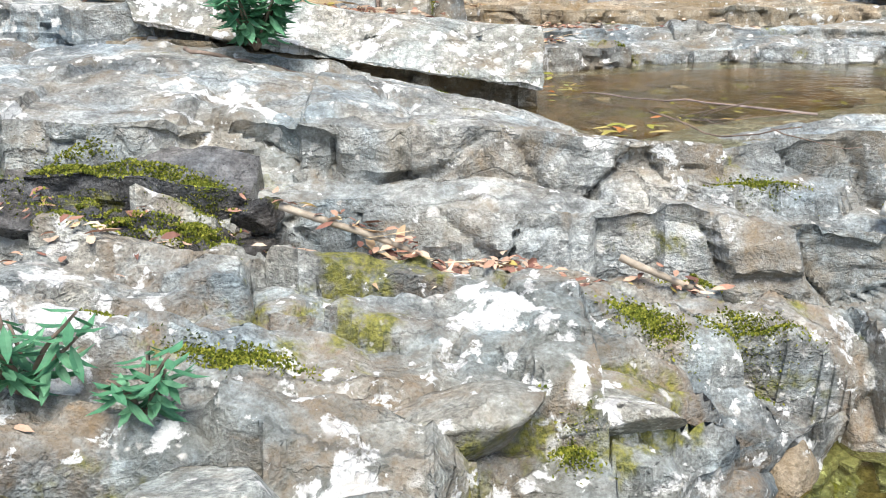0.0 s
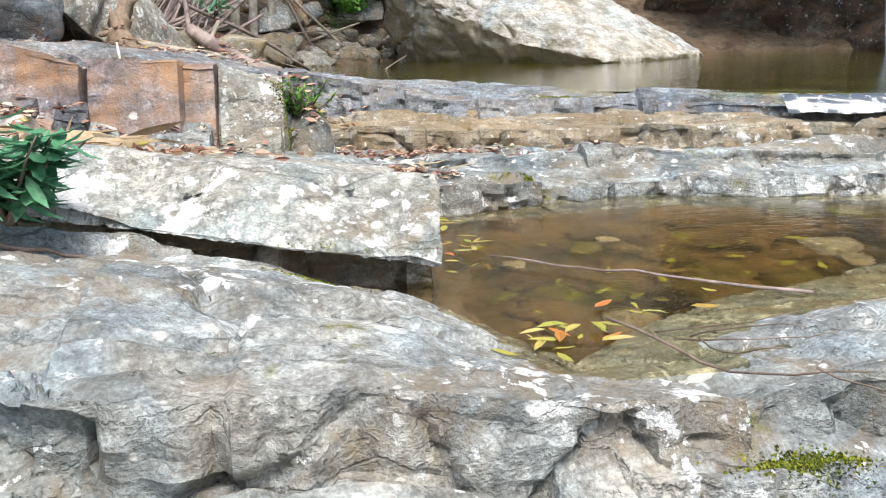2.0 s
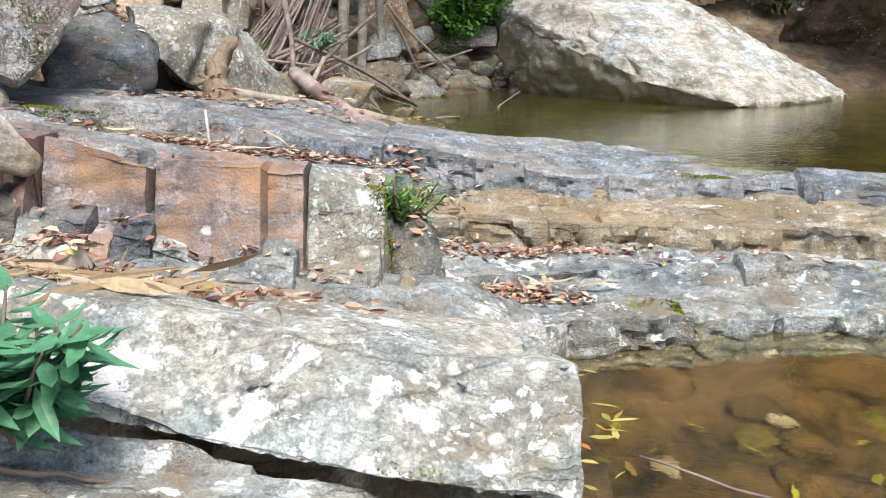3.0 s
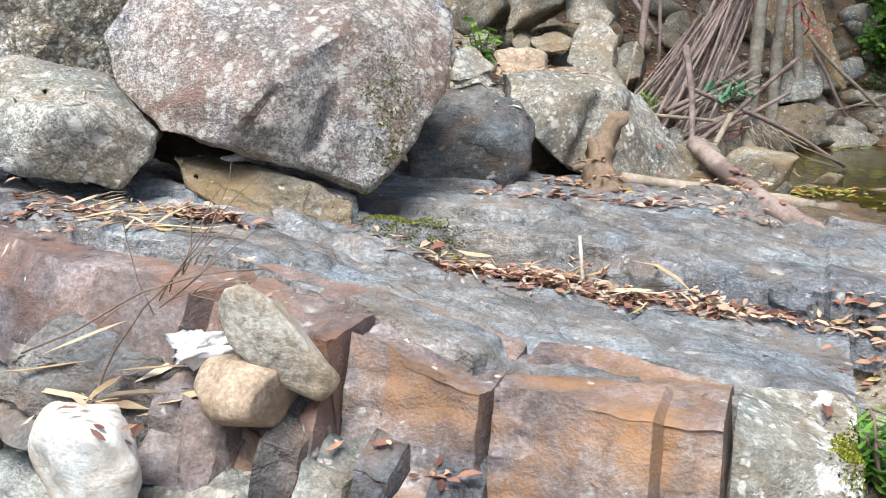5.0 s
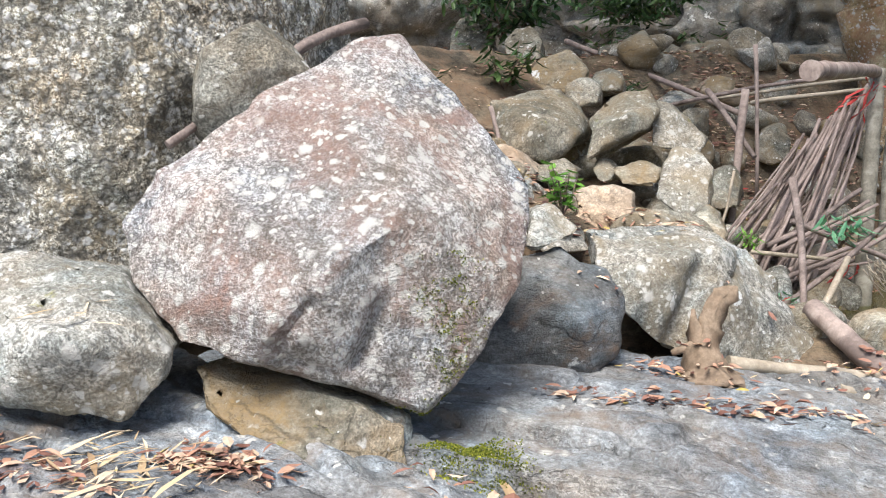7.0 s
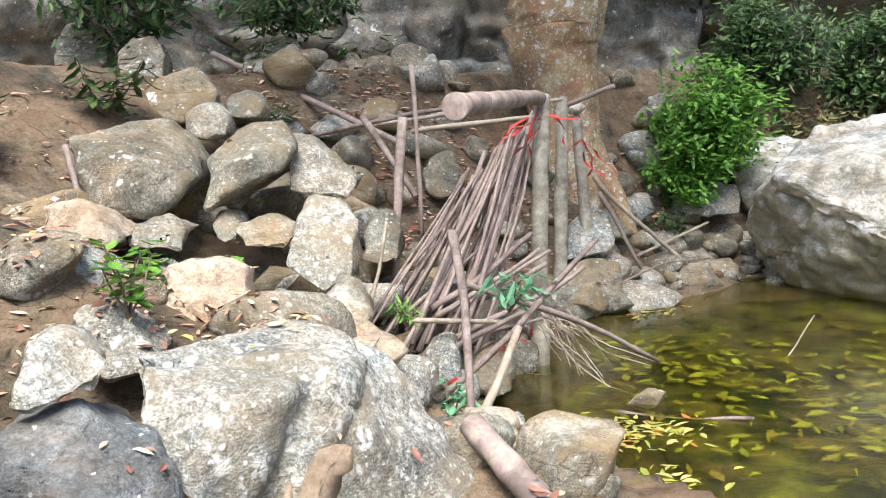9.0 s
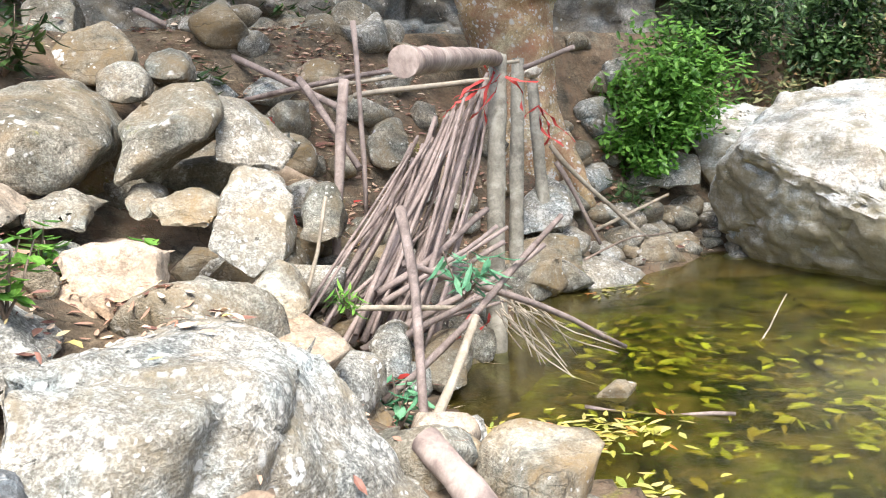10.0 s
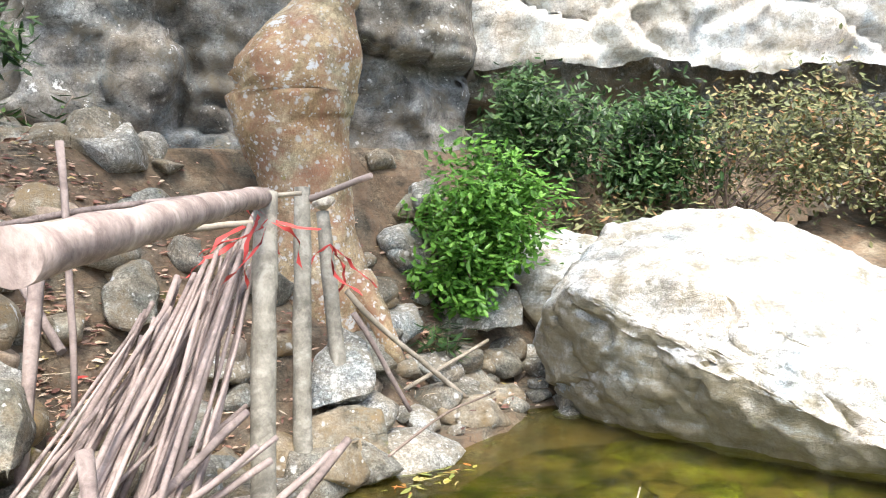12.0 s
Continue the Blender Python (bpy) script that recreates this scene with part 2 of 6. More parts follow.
def wood_material(name, dark, light, pale=0.3, scale=1.0):
    m, t, b = material(name)
    v = coords(t)
    oi = t.nodes.new("ShaderNodeObjectInfo")
    n1 = noise_tex(t, v, 14 * scale, 7, 0.7, 0.5)
    n2 = noise_tex(t, v, 70 * scale, 4, 0.7)
    col = ramp(t, n1, [(0.3, dark), (0.7, light)])
    col = mix(t, 0.5, col, ramp(t, n2, [(0.3, 0.3), (0.7, 0.75)]), "OVERLAY")
    patch = noise_tex(t, v, 7 * scale, 6, 0.65, 0.6)
    col = mix(t, ramp(t, patch, [(0.36, 0.75), (0.46, 0.0)]), col, tuple(c * 0.55 for c in dark))
    col = mix(t, ramp(t, patch, [(0.56, 0.0), (0.64, 0.55)]), col, tuple(min(1, c * 1.35 + 0.04) for c in light))
    col = mix(t, maths(t, "MULTIPLY", oi.outputs["Random"], pale), col, tuple(min(1, c * 1.7) for c in light))
    t.links.new(col, b.inputs["Base Color"])
    b.inputs["Roughness"].default_value = 0.8
    bp = node(t, "ShaderNodeBump", [(n1, "Height")], Strength=0.6, Distance=0.01)
    t.links.new(bp.outputs[0], b.inputs["Normal"])
    return m


STICK = wood_material("grey_brown_stick", (0.1, 0.072, 0.062), (0.28, 0.225, 0.2), 0.4)
STICK_PALE = wood_material("straw_stick", (0.2, 0.165, 0.115), (0.38, 0.33, 0.26), 0.3)
POST = wood_material("lichened_post", (0.13, 0.118, 0.09), (0.36, 0.335, 0.275), 0.1, 0.7)
LOG = wood_material("banded_log", (0.13, 0.09, 0.08), (0.38, 0.31, 0.27), 0.1, 0.5)
BARK = wood_material("orange_bark", (0.2, 0.13, 0.075), (0.44, 0.29, 0.17), 0.0, 0.25)
STUMP = wood_material("weathered_stump", (0.14, 0.095, 0.06), (0.29, 0.22, 0.155), 0.1)
TWIG = wood_material("thin_twig", (0.09, 0.065, 0.05), (0.24, 0.18, 0.14), 0.3)


def leaf_material(name, stops, rough=0.5, through_light=0.0):
    m, t, b = material(name)
    g = t.nodes.new("ShaderNodeNewGeometry")
    col = ramp(t, g.outputs["Random Per Island"], stops)
    col = mix(t, 0.4, col, ramp(t, noise_tex(t, coords(t), 60, 3), [(0.3, 0.3), (0.7, 0.7)]), "OVERLAY")
    t.links.new(col, b.inputs["Base Color"])
    b.inputs["Roughness"].default_value = rough
    b.inputs["Specular IOR Level"].default_value = 0.35
    if through_light:
        tr = node(t, "ShaderNodeBsdfTranslucent", [(col, "Color")])
        ms = node(t, "ShaderNodeMixShader", [(b.outputs[0], 1), (tr.outputs[0], 2)])
        ms.inputs[0].default_value = through_light
        t.links.new(ms.outputs[0], t.nodes["Material Output"].inputs[0])
    return m


LITTER = leaf_material("dry_leaf", [(0.0, (0.09, 0.04, 0.03)), (0.25, (0.23, 0.11, 0.08)), (0.5, (0.38, 0.21, 0.14)), (0.75, (0.5, 0.35, 0.25)), (0.92, (0.62, 0.5, 0.37)), (1.0, (0.4, 0.32, 0.08))], 0.6)
STRAW = leaf_material("straw", [(0.0, (0.3, 0.2, 0.11)), (0.5, (0.5, 0.39, 0.24)), (1.0, (0.66, 0.56, 0.42))], 0.7)
FLOATING = leaf_material("fallen_yellow_leaf", [(0.0, (0.24, 0.26, 0.05)), (0.35, (0.36, 0.32, 0.06)), (0.6, (0.45, 0.36, 0.14)), (0.8, (0.2, 0.26, 0.05)), (0.95, (0.45, 0.16, 0.04))], 0.4)
SUNKEN = leaf_material("sunken_leaf", [(0.0, (0.1, 0.1, 0.012)), (0.4, (0.3, 0.3, 0.04)), (0.75, (0.2, 0.13, 0.025)), (1.0, (0.42, 0.46, 0.06))], 0.6)
GREEN = leaf_material("bright_leaf", [(0.0, (0.05, 0.14, 0.02)), (0.5, (0.11, 0.27, 0.04)), (1.0, (0.2, 0.4, 0.07))], 0.4, 0.3)
DEEP_GREEN = leaf_material("dark_leaf", [(0.0, (0.018, 0.045, 0.014)), (0.6, (0.045, 0.1, 0.03)), (1.0, (0.1, 0.17, 0.05))], 0.45, 0.2)
BLUE_GREEN = leaf_material("oleander_leaf", [(0.0, (0.06, 0.19, 0.1)), (0.5, (0.11, 0.3, 0.16)), (1.0, (0.19, 0.42, 0.24))], 0.45, 0.2)
OLIVE = leaf_material("olive_leaf", [(0.0, (0.06, 0.075, 0.03)), (0.5, (0.13, 0.15, 0.06)), (0.85, (0.24, 0.22, 0.1)), (1.0, (0.4, 0.2, 0.1))], 0.55, 0.2)
MOSS = leaf_material("moss", [(0.0, (0.05, 0.075, 0.008)), (0.5, (0.16, 0.19, 0.02)), (1.0, (0.34, 0.34, 0.05))], 0.95)

m, t, b = material("red_ribbon")
b.inputs["Base Color"].default_value = (0.55, 0.06, 0.05, 1)
b.inputs["Roughness"].default_value = 0.6
RIBBON = m
m, t, b = material("plastic_white")
t.links.new(ramp(t, noise_tex(t, coords(t), 40, 3), [(0.4, (0.62, 0.64, 0.66)), (0.6, (0.8, 0.8, 0.8))]), b.inputs["Base Color"])
b.inputs["Roughness"].default_value = 0.3
PLASTIC = m
m, t, b = material("plastic_blue")
b.inputs["Base Color"].default_value = (0.12, 0.3, 0.55, 1)
b.inputs["Roughness"].default_value = 0.3
PLASTIC_BLUE = m


def water_material(name, tint, ripple, strength):
    m, t, b = material(name)
    b.inputs["Base Color"].default_value = (*tint, 1)
    b.inputs["Transmission Weight"].default_value = 1.0
    b.inputs["IOR"].default_value = 1.33
    b.inputs["Roughness"].default_value = 0.02
    v = coords(t, (1, 1.8, 1), (0, 0, 20))
    h = mix(t, 0.35, noise_tex(t, v, ripple, 3, 0.5, 0.4), noise_tex(t, v, ripple * 4, 2, 0.5))
    bp = node(t, "ShaderNodeBump", [(h, "Height")], Strength=strength, Distance=0.02)
    t.links.new(bp.outputs[0], b.inputs["Normal"])
    return m


WATER = water_material("green_pool_water", (0.33, 0.36, 0.075), 7.0, 0.2)
WATER_BROWN = water_material("brown_pool_water", (0.56, 0.47, 0.24), 9.0, 0.22)
# White streaks: foam on the waterfall, glints painted into the colour on the spillway.
m, t, b = material("white_water_glints")
t.links.new(ramp(t, noise_tex(t, coords(t, (5, 5, 1.2)), 3, 5), [(0.55, (0.08, 0.1, 0.12)), (0.75, (0.75, 0.78, 0.8))]), b.inputs["Base Color"])
b.inputs["Roughness"].default_value = 0.12
FOAM_GLINTS = m
WET = rock_material("wet_black_rock", (0.03, 0.031, 0.033), (0.075, 0.077, 0.08), (0.15, 0.152, 0.155), 0.25, 0.0, 0.45, 0.0, rough=0.2, seed=33)
WET.node_tree.nodes["Principled BSDF"].inputs["Specular IOR Level"].default_value = 0.35


# ---- builders ----
def mesh_object(name, verts, faces, mat, smooth=True):
    me = bpy.data.meshes.new(name)
    me.from_pydata(verts, [], faces)
    me.materials.append(mat)
    if smooth:
        me.polygons.foreach_set("use_smooth", [True] * len(me.polygons))
    me.update()
    return new(name, me)


def part(name, bm, mat, parent=None, label=""):
    me = bpy.data.meshes.new(name)
    bm.to_mesh(me)
    bm.free()
    me.materials.append(mat)
    me.polygons.foreach_set("use_smooth", [True] * len(me.polygons))
    ob = new(name, me)
    ob.parent = parent
    if label:
        ob["label"] = label
    return ob


def fbm(p, scale, octaves=4):
    return noise.fractal(p * scale, 1.0, 2.1, octaves)


def block(p, scale):
    """A steady random value and the nearness to the joint for the joint-bounded block that p lies in."""
    d, c = noise.voronoi(p * scale)
    return noise.cell(c[0] * 13.7 + Vector((0.31, 0.17, 0.7))) - 0.5, max(0.0, 1.0 - (d[1] - d[0]) / 0.09)


def crack(p, scale, width):
    d = noise.voronoi(p * scale)[0]
    g = (d[1] - d[0]) / width
    return max(0.0, 1.0 - g)


def sample(line, u):
    """The point at share u along a polyline (by x)."""
    x = line[0][0] + (line[-1][0] - line[0][0]) * u
    for a, c in zip(line, line[1:]):
        if x <= c[0] or c is line[-1]:
            k = min(1.0, max(0.0, (x - a[0]) / (c[0] - a[0])))
            k = k * k * (3 - 2 * k) * 0.5 + k * 0.5
            return Vector(a).lerp(Vector(c), k)


def ledge(label, front, back, drop, mat, seed, slope=0.06, rough=0.03, bulge=0.0, step=0.022, name="rock_ledge", cracks=1.6, strata=0.02, blocks=1.6):
    """A bedrock bench: a broken face under the front edge, a worn top that runs to the back edge."""
    width = abs(front[-1][0] - front[0][0])
    nu = max(8, int(width / step))
    depth = (sample(front, 0.5) - sample(back, 0.5)).length
    nf, nv = max(6, int(drop / step)), max(8, int(depth / step / 1.4))
    off = Vector((seed * 7.3, seed * 3.1, seed * 5.7))
    verts, cells, rows = [], [], nf + nv + 2
    for i in range(-1, nu + 2):
        u = min(1.0, max(0.0, i / nu))
        f, b = sample(front, u), sample(back, u)
        wig = 0.05 * fbm(Vector((f.x * 3, seed * 9.0, 0)), 1.0) + 0.03 * noise.noise(Vector((f.x * 11, seed * 5.0, 1)))
        out = Vector((f.x - b.x, f.y - b.y, 0)).normalized()
        f = f + out * wig
        cell = noise.cell(Vector((f.x * 2.7 + fbm(Vector((f.x, 0, seed)), 2.0) * 0.6, seed, 0)))
        f = f + out * (cell - 0.5) * 0.05 + Vector((0, 0, (cell - 0.5) * 0.03))
        end = i < 0 or i > nu
        for j in range(rows):
            if j <= nf:
                k = j / nf
                p = f + out * slope * (1 - k) - Vector((0, 0, drop * (1 - k)))
                q = p + off
                lay = noise.noise(Vector((q.x * 1.2, q.y * 1.2, q.z * 26 + fbm(q, 1.5) * 2)))
                bv, bj = block(Vector((q.x * 1.1 + 0.2 * q.z, q.y * 0.3, q.z * 0.8)), cracks * 2.4)
                d = fbm(q, 5.0) * rough * 0.55 + max(-0.35, min(0.35, lay * 2)) * strata + bv * rough * 1.15 - bj * 0.03 + fbm(q, 22.0, 3) * 0.009
                d *= min(1.0, (1 - k) / 0.22 + 0.1)
                d -= 0.02 * max(0.0, k - 0.75) / 0.25
                p = p + out * d + Vector((0, 0, fbm(q, 4.0, 2) * 0.01))
            elif j <= nf + nv:
                k = (j - nf) / nv
                p = f.lerp(b, k)
                q = p + off
                g = p.z + bulge * math.sin(math.pi * k) + fbm(q, 2.6) * rough * 0.9 + fbm(q, 11.0, 3) * rough * 0.22
                ter = noise.noise(Vector((q.x * 0.9, q.y * 7.5 + fbm(q, 1.3) * 2.5, seed)))
                g += max(-0.4, min(0.4, ter * 5)) * strata * 1.1
                bv, bj = block(Vector((q.x * 0.6 + 0.3 * q.y + 0.1 * fbm(q, 4.0, 2), q.y * 2.0, seed)), cracks)
                g += (bv * rough * blocks - bj * 0.03) * min(1.0, k * depth / 0.05) + fbm(q, 24.0, 3) * 0.004
                g -= 0.02 * max(0.0, 1 - k * depth / 0.03)
                p.z = g
            else:
                p = b - out * 0.02 - Vector((0, 0, drop + 0.1))
            if end:
                p = p + Vector(((-0.03 if i < 0 else 0.03), 0, -drop - 0.1))
            verts.append(p)
        cells.append(cell)
    cuts, last = [0], 0
    for i in range(1, nu + 2):
        if abs(cells[i] - cells[i - 1]) > 1e-6 and i - last > 9 and nu + 2 - i > 9:
            cuts.append(i)
            last = i
    cuts.append(nu + 2)
    root = tagged(new(name), label, "rock ledge" if name == "rock_ledge" else "rock block", "bedrock ledges" if name == "rock_ledge" else "rock blocks")
    for c0, c1 in zip(cuts, cuts[1:]):
        piece = verts[c0 * rows:(c1 + 1) * rows]
        faces = [(i * rows + j, (i + 1) * rows + j, (i + 1) * rows + j + 1, i * rows + j + 1) for i in range(c1 - c0) for j in range(rows - 1)]
        slab = mesh_object("slab", piece, faces, mat)
        slab.data.set_sharp_from_angle(angle=radians(34))
        slab.parent = root
    return root


def hull_rock(name, label, corners, mat, seed, step=0.05, soften=3, rough=0.03, cracks=0.0, category="boulder", grain=1.0, dent=0.0, grooves=(), layers=0.0):
    """A boulder: the hull of a few corners, worn round and roughened."""
    bm = bmesh.new()
    for c in corners:
        bm.verts.new(c)
    got = bmesh.ops.convex_hull(bm, input=bm.verts)
    bmesh.ops.delete(bm, geom=[g for g in got["geom_interior"] if isinstance(g, bmesh.types.BMVert)], context="VERTS")
    for v in [v for v in bm.verts if not v.link_faces]:
        bm.verts.remove(v)
    for _ in range(6):
        long_edges = [e for e in bm.edges if e.calc_length() > step * 1.35]
        if not long_edges or len(bm.verts) > 14000:
            break
        bmesh.ops.subdivide_edges(bm, edges=long_edges, cuts=1)
        bmesh.ops.triangulate(bm, faces=[f for f in bm.faces if len(f.verts) > 3])
    for _ in range(soften):
        bmesh.ops.smooth_vert(bm, verts=bm.verts, factor=0.5, use_axis_x=True, use_axis_y=True, use_axis_z=True)
    bm.normal_update()
    off = Vector((seed * 4.1, seed * 2.3, seed * 6.7))
    moves = []
    for v in bm.verts:
        q = v.co + off
        d = fbm(q, 2.2 * grain) * rough * 1.6 + fbm(q, 9.0 * grain, 4) * rough * 0.5 + fbm(q, 34.0, 2) * rough * 0.12
        if cracks:
            bv, bj = block(q, cracks)
            d += bv * rough * 0.6 - bj * 0.025
        if layers:
            h = q.dot(Vector((0.22, -0.3, 0.93))) + 0.12 * fbm(q, 0.9)
            d += layers * max(-0.5, min(0.5, 2.5 * noise.noise(Vector((q.x * 0.25, q.y * 0.25, h * 4.5)))))
        for ga, gb, width, deep in grooves:
            ga, gb = Vector(ga), Vector(gb)
            k = min(1.0, max(0.0, (v.co - ga).dot(gb - ga) / (gb - ga).length_squared))
            far = (v.co - ga.lerp(gb, k)).length / (width * (1 + 0.5 * noise.noise(q * 6)))
            d -= deep * math.exp(-far * far)
        if dent:
            d -= dent * max(0.0, noise.noise(q * 1.7) - 0.1)
        moves.append(v.normal * d)
    for v, d in zip(bm.verts, moves):
        v.co += d
    bmesh.ops.recalc_face_normals(bm, faces=bm.faces)
    ob = part(name, bm, mat)
    ob.data.set_sharp_from_angle(angle=radians(38))
    return tagged(ob, label, category)


def round_rock(name, label, centre, size, mat, seed, turn=0.0, category="stone", level=3, rough=0.12, pitch=0.0):
    """A loose stone: a lumpy, partly flattened ellipsoid."""
    bm = bmesh.new()
    bmesh.ops.create_icosphere(bm, subdivisions=level, radius=1.0)
    rng = random.Random(seed)
    planes = [(Vector((rng.gauss(0, 1), rng.gauss(0, 1), rng.gauss(0, 1))).normalized(), rng.uniform(0.5, 0.76)) for _ in range(14)]
    m = Matrix.Translation(centre) @ Euler((rng.uniform(-0.2, 0.2), rng.uniform(-0.2, 0.2) * (pitch == 0) + radians(pitch), radians(turn))).to_matrix().to_4x4() @ Matrix.Diagonal((*size, 1))
    off = Vector((seed * 3.3, seed, 0))
    for v in bm.verts:
        p = v.co.copy()
        for n, d in planes:
            h = p.dot(n)
            if h > d:
                p -= n * (h - d) * 0.97
        p *= 1.14 + rough * fbm(p + off, 1.6) + rough * 0.3 * fbm(p + off, 7.0, 3)
        v.co = m @ p
    return tagged(part(name, bm, mat), label, category)


def tube(bm, pts, radii, sides=8, cap=True):
    """A bent, tapered round bar through pts."""
    rings, up = [], Vector((0.13, 0.21, 0.97))
    for i, p in enumerate(pts):
        d = (Vector(pts[min(i + 1, len(pts) - 1)]) - Vector(pts[max(i - 1, 0)])).normalized()
        a = d.cross(up)
        a = a.normalized() if a.length > 1e-3 else Vector((1, 0, 0))
        c = d.cross(a)
        rings.append([bm.verts.new(Vector(p) + (a * math.cos(s) + c * math.sin(s)) * radii[i]) for s in (2 * math.pi * k / sides for k in range(sides))])
    for r, s in zip(rings, rings[1:]):
        for k in range(sides):
            bm.faces.new((r[k], r[(k + 1) % sides], s[(k + 1) % sides], s[k]))
    if cap:
        bm.faces.new(rings[0][::-1])
        bm.faces.new(rings[-1])


def stick(name, label, a, b, r0, r1, mat, seed, bend=0.03, knots=7, sides=7, category="stick", group="", parent=None):
    rng = random.Random(seed)
    a, b = Vector(a), Vector(b)
    side = (b - a).cross(Vector((rng.uniform(-1, 1), rng.uniform(-1, 1), 0.4))).normalized()
    pts, rad = [], []
    ph = rng.uniform(0, 6)
    for i in range(knots + 1):
        k = i / knots
        w = bend * (b - a).length
        pts.append(a.lerp(b, k) + side * w * (math.sin(math.pi * k) + 0.3 * math.sin(7 * k + ph)) + Vector((rng.uniform(-1, 1), rng.uniform(-1, 1), rng.uniform(-1, 1))) * w * 0.12)
        rad.append((r0 + (r1 - r0) * k) * rng.uniform(0.9, 1.1))
    bm = bmesh.new()
    tube(bm, pts, rad, sides)
    ob = part(name, bm, mat, parent)
    for f in ob.data.polygons:
        f.use_smooth = len(f.vertices) == 4
    return tagged(ob, label, category, group) if parent is None else ob


def leaf_faces(verts, faces, p, d, n, length, width, fold=0.15, curl=0.0):
    """Adds one pointed leaf of eight corners that starts at p and runs along d."""
    s = d.cross(n).normalized()
    k = len(verts)
    verts.append(p)
    for u, w in ((0.3, 0.9), (0.65, 0.8)):
        c = p + d * length * u + n * (curl * length * math.sin(u * 2.2))
        verts += [c - s * width * w * 0.5 + n * fold * width, c, c + s * width * w * 0.5 + n * fold * width]
    verts.append(p + d * length + n * curl * length * 0.5)
    faces += [(k, k + 2, k + 1), (k, k + 3, k + 2), (k + 1, k + 2, k + 5, k + 4), (k + 2, k + 3, k + 6, k + 5), (k + 4, k + 5, k + 7), (k + 5, k + 6, k + 7)]


def drop_to(x, y, top):
    hit, place, normal, *_ = scene.ray_cast(bpy.context.evaluated_depsgraph_get(), Vector((x, y, top)), Vector((0, 0, -1)))
    return (place, normal) if hit else (Vector((x, y, -0.5)), Vector((0, 0, 1)))

# ---- ground, pools and bedrock ----
EDGE = [(6.0, 3.0), (7.0, 2.3), (8.2, 1.2), (9.0, 0.4), (9.7, -0.3), (10.4, -0.75), (11.3, -0.5), (12.5, -0.3), (13.0, 0.3), (13.5, 0.9), (14.3, 1.4), (15.2, 2.4)]


def pool_edge(y):
    """The x of the upper pool's western shore at y."""
    if y <= EDGE[0][0]:
        return EDGE[0][1]
    for (y0, x0), (y1, x1) in zip(EDGE, EDGE[1:]):
        if y <= y1:
            return x0 + (x1 - x0) * (y - y0) / (y1 - y0)
    return EDGE[-1][1] + 2.0 * (y - EDGE[-1][0])


def smooth(a, b, x):
    k = min(1.0, max(0.0, (x - a) / (b - a)))
    return k * k * (3 - 2 * k)


def ground_height(x, y):
    low = -1.0 + 0.12 * y - 0.25 * smooth(0.0, 2.0, x) - 0.5 * smooth(0.7, 1.0, x) * smooth(0.9, 1.2, y) * (1 - smooth(2.0, 2.5, y))
    low -= 0.45 * smooth(0.55, 1.0, x) * smooth(3.2, 3.8, y) * (1 - smooth(5.0, 5.4, y))
    d = pool_edge(y) - x
    rise = 0.5 + 0.3 * smooth(9.5, 12.0, y)
    shore = min(2.1, 0.04 + rise * max(0.0, d - 0.45)) if d > 0 else -0.7 * smooth(0, 0.7, -d)
    h = low + (shore - low) * smooth(8.0, 9.4, y)
    if y <= 8.0:
        h = min(h, 0.1 - 0.6 * smooth(-0.5, 0.4, -d))
    h += 1.3 * smooth(-2.0, -5.0, x) * (1 - smooth(8.0, 9.4, y))
    if y > 13.5:
        h = max(h, -0.6 + 0.5 * (y - 13.0)) if d < 0.4 else h
    h = min(h, 2.4 + 0.02 * abs(x))
    if d < 0 and 6.8 < y < 13.6:
        h = min(h, -0.12 - 0.65 * smooth(0.0, 0.6, -d))
    h += 2.0 * smooth(7.5, 12.0, x) + 0.5 * smooth(-6, -12, x)
    return h + 0.05 * fbm(Vector((x, y, 3.3)), 1.1) + 0.02 * fbm(Vector((x, y, 8.8)), 6.0, 3)


def sheet(name, x0, x1, y0, y1, step, mat, height):
    nx, ny = int((x1 - x0) / step), int((y1 - y0) / step)
    verts = [(x0 + (x1 - x0) * i / nx, y0 + (y1 - y0) * j / ny, 0) for i in range(nx + 1) for j in range(ny + 1)]
    verts = [(x, y, height(x, y)) for x, y, _ in verts]
    faces = [(i * (ny + 1) + j, (i + 1) * (ny + 1) + j, (i + 1) * (ny + 1) + j + 1, i * (ny + 1) + j + 1) for i in range(nx) for j in range(ny)]
    return mesh_object(name, verts, faces, mat)


ground = tagged(sheet("ground", -14, 16, -8, 20, 0.09, SOIL, ground_height), "brown leafy soil and stones under the bedrock", "ground", kind="structure")
bed = tagged(sheet("pool_bed", -1.3, 9.0, 6.6, 16.0, 0.07, BED, lambda x, y: -0.42 + 0.1 * fbm(Vector((x, y, 1)), 1.3) + 0.04 * fbm(Vector((x, y, 5)), 6) - 0.5 * smooth(0.0, 0.5, pool_edge(y) - x)), "olive stony bed of the upper pool", "pool bed", kind="structure")
bed2 = tagged(sheet("pool_bed", 0.3, 4.0, 3.3, 5.6, 0.04, BED_BROWN, lambda x, y: -0.58 + 0.05 * fbm(Vector((x, y, 2)), 2.0) + 0.02 * fbm(Vector((x, y, 5)), 9)), "brown stony bed of the small pool", "pool bed", kind="structure")


def water(name, label, outline, z, mat):
    bm = bmesh.new()
    bm.faces.new([bm.verts.new((x, y, z)) for x, y in outline])
    ob = tagged(part(name, bm, mat), label, "water", kind="structure")
    ob.visible_shadow = False
    return ob


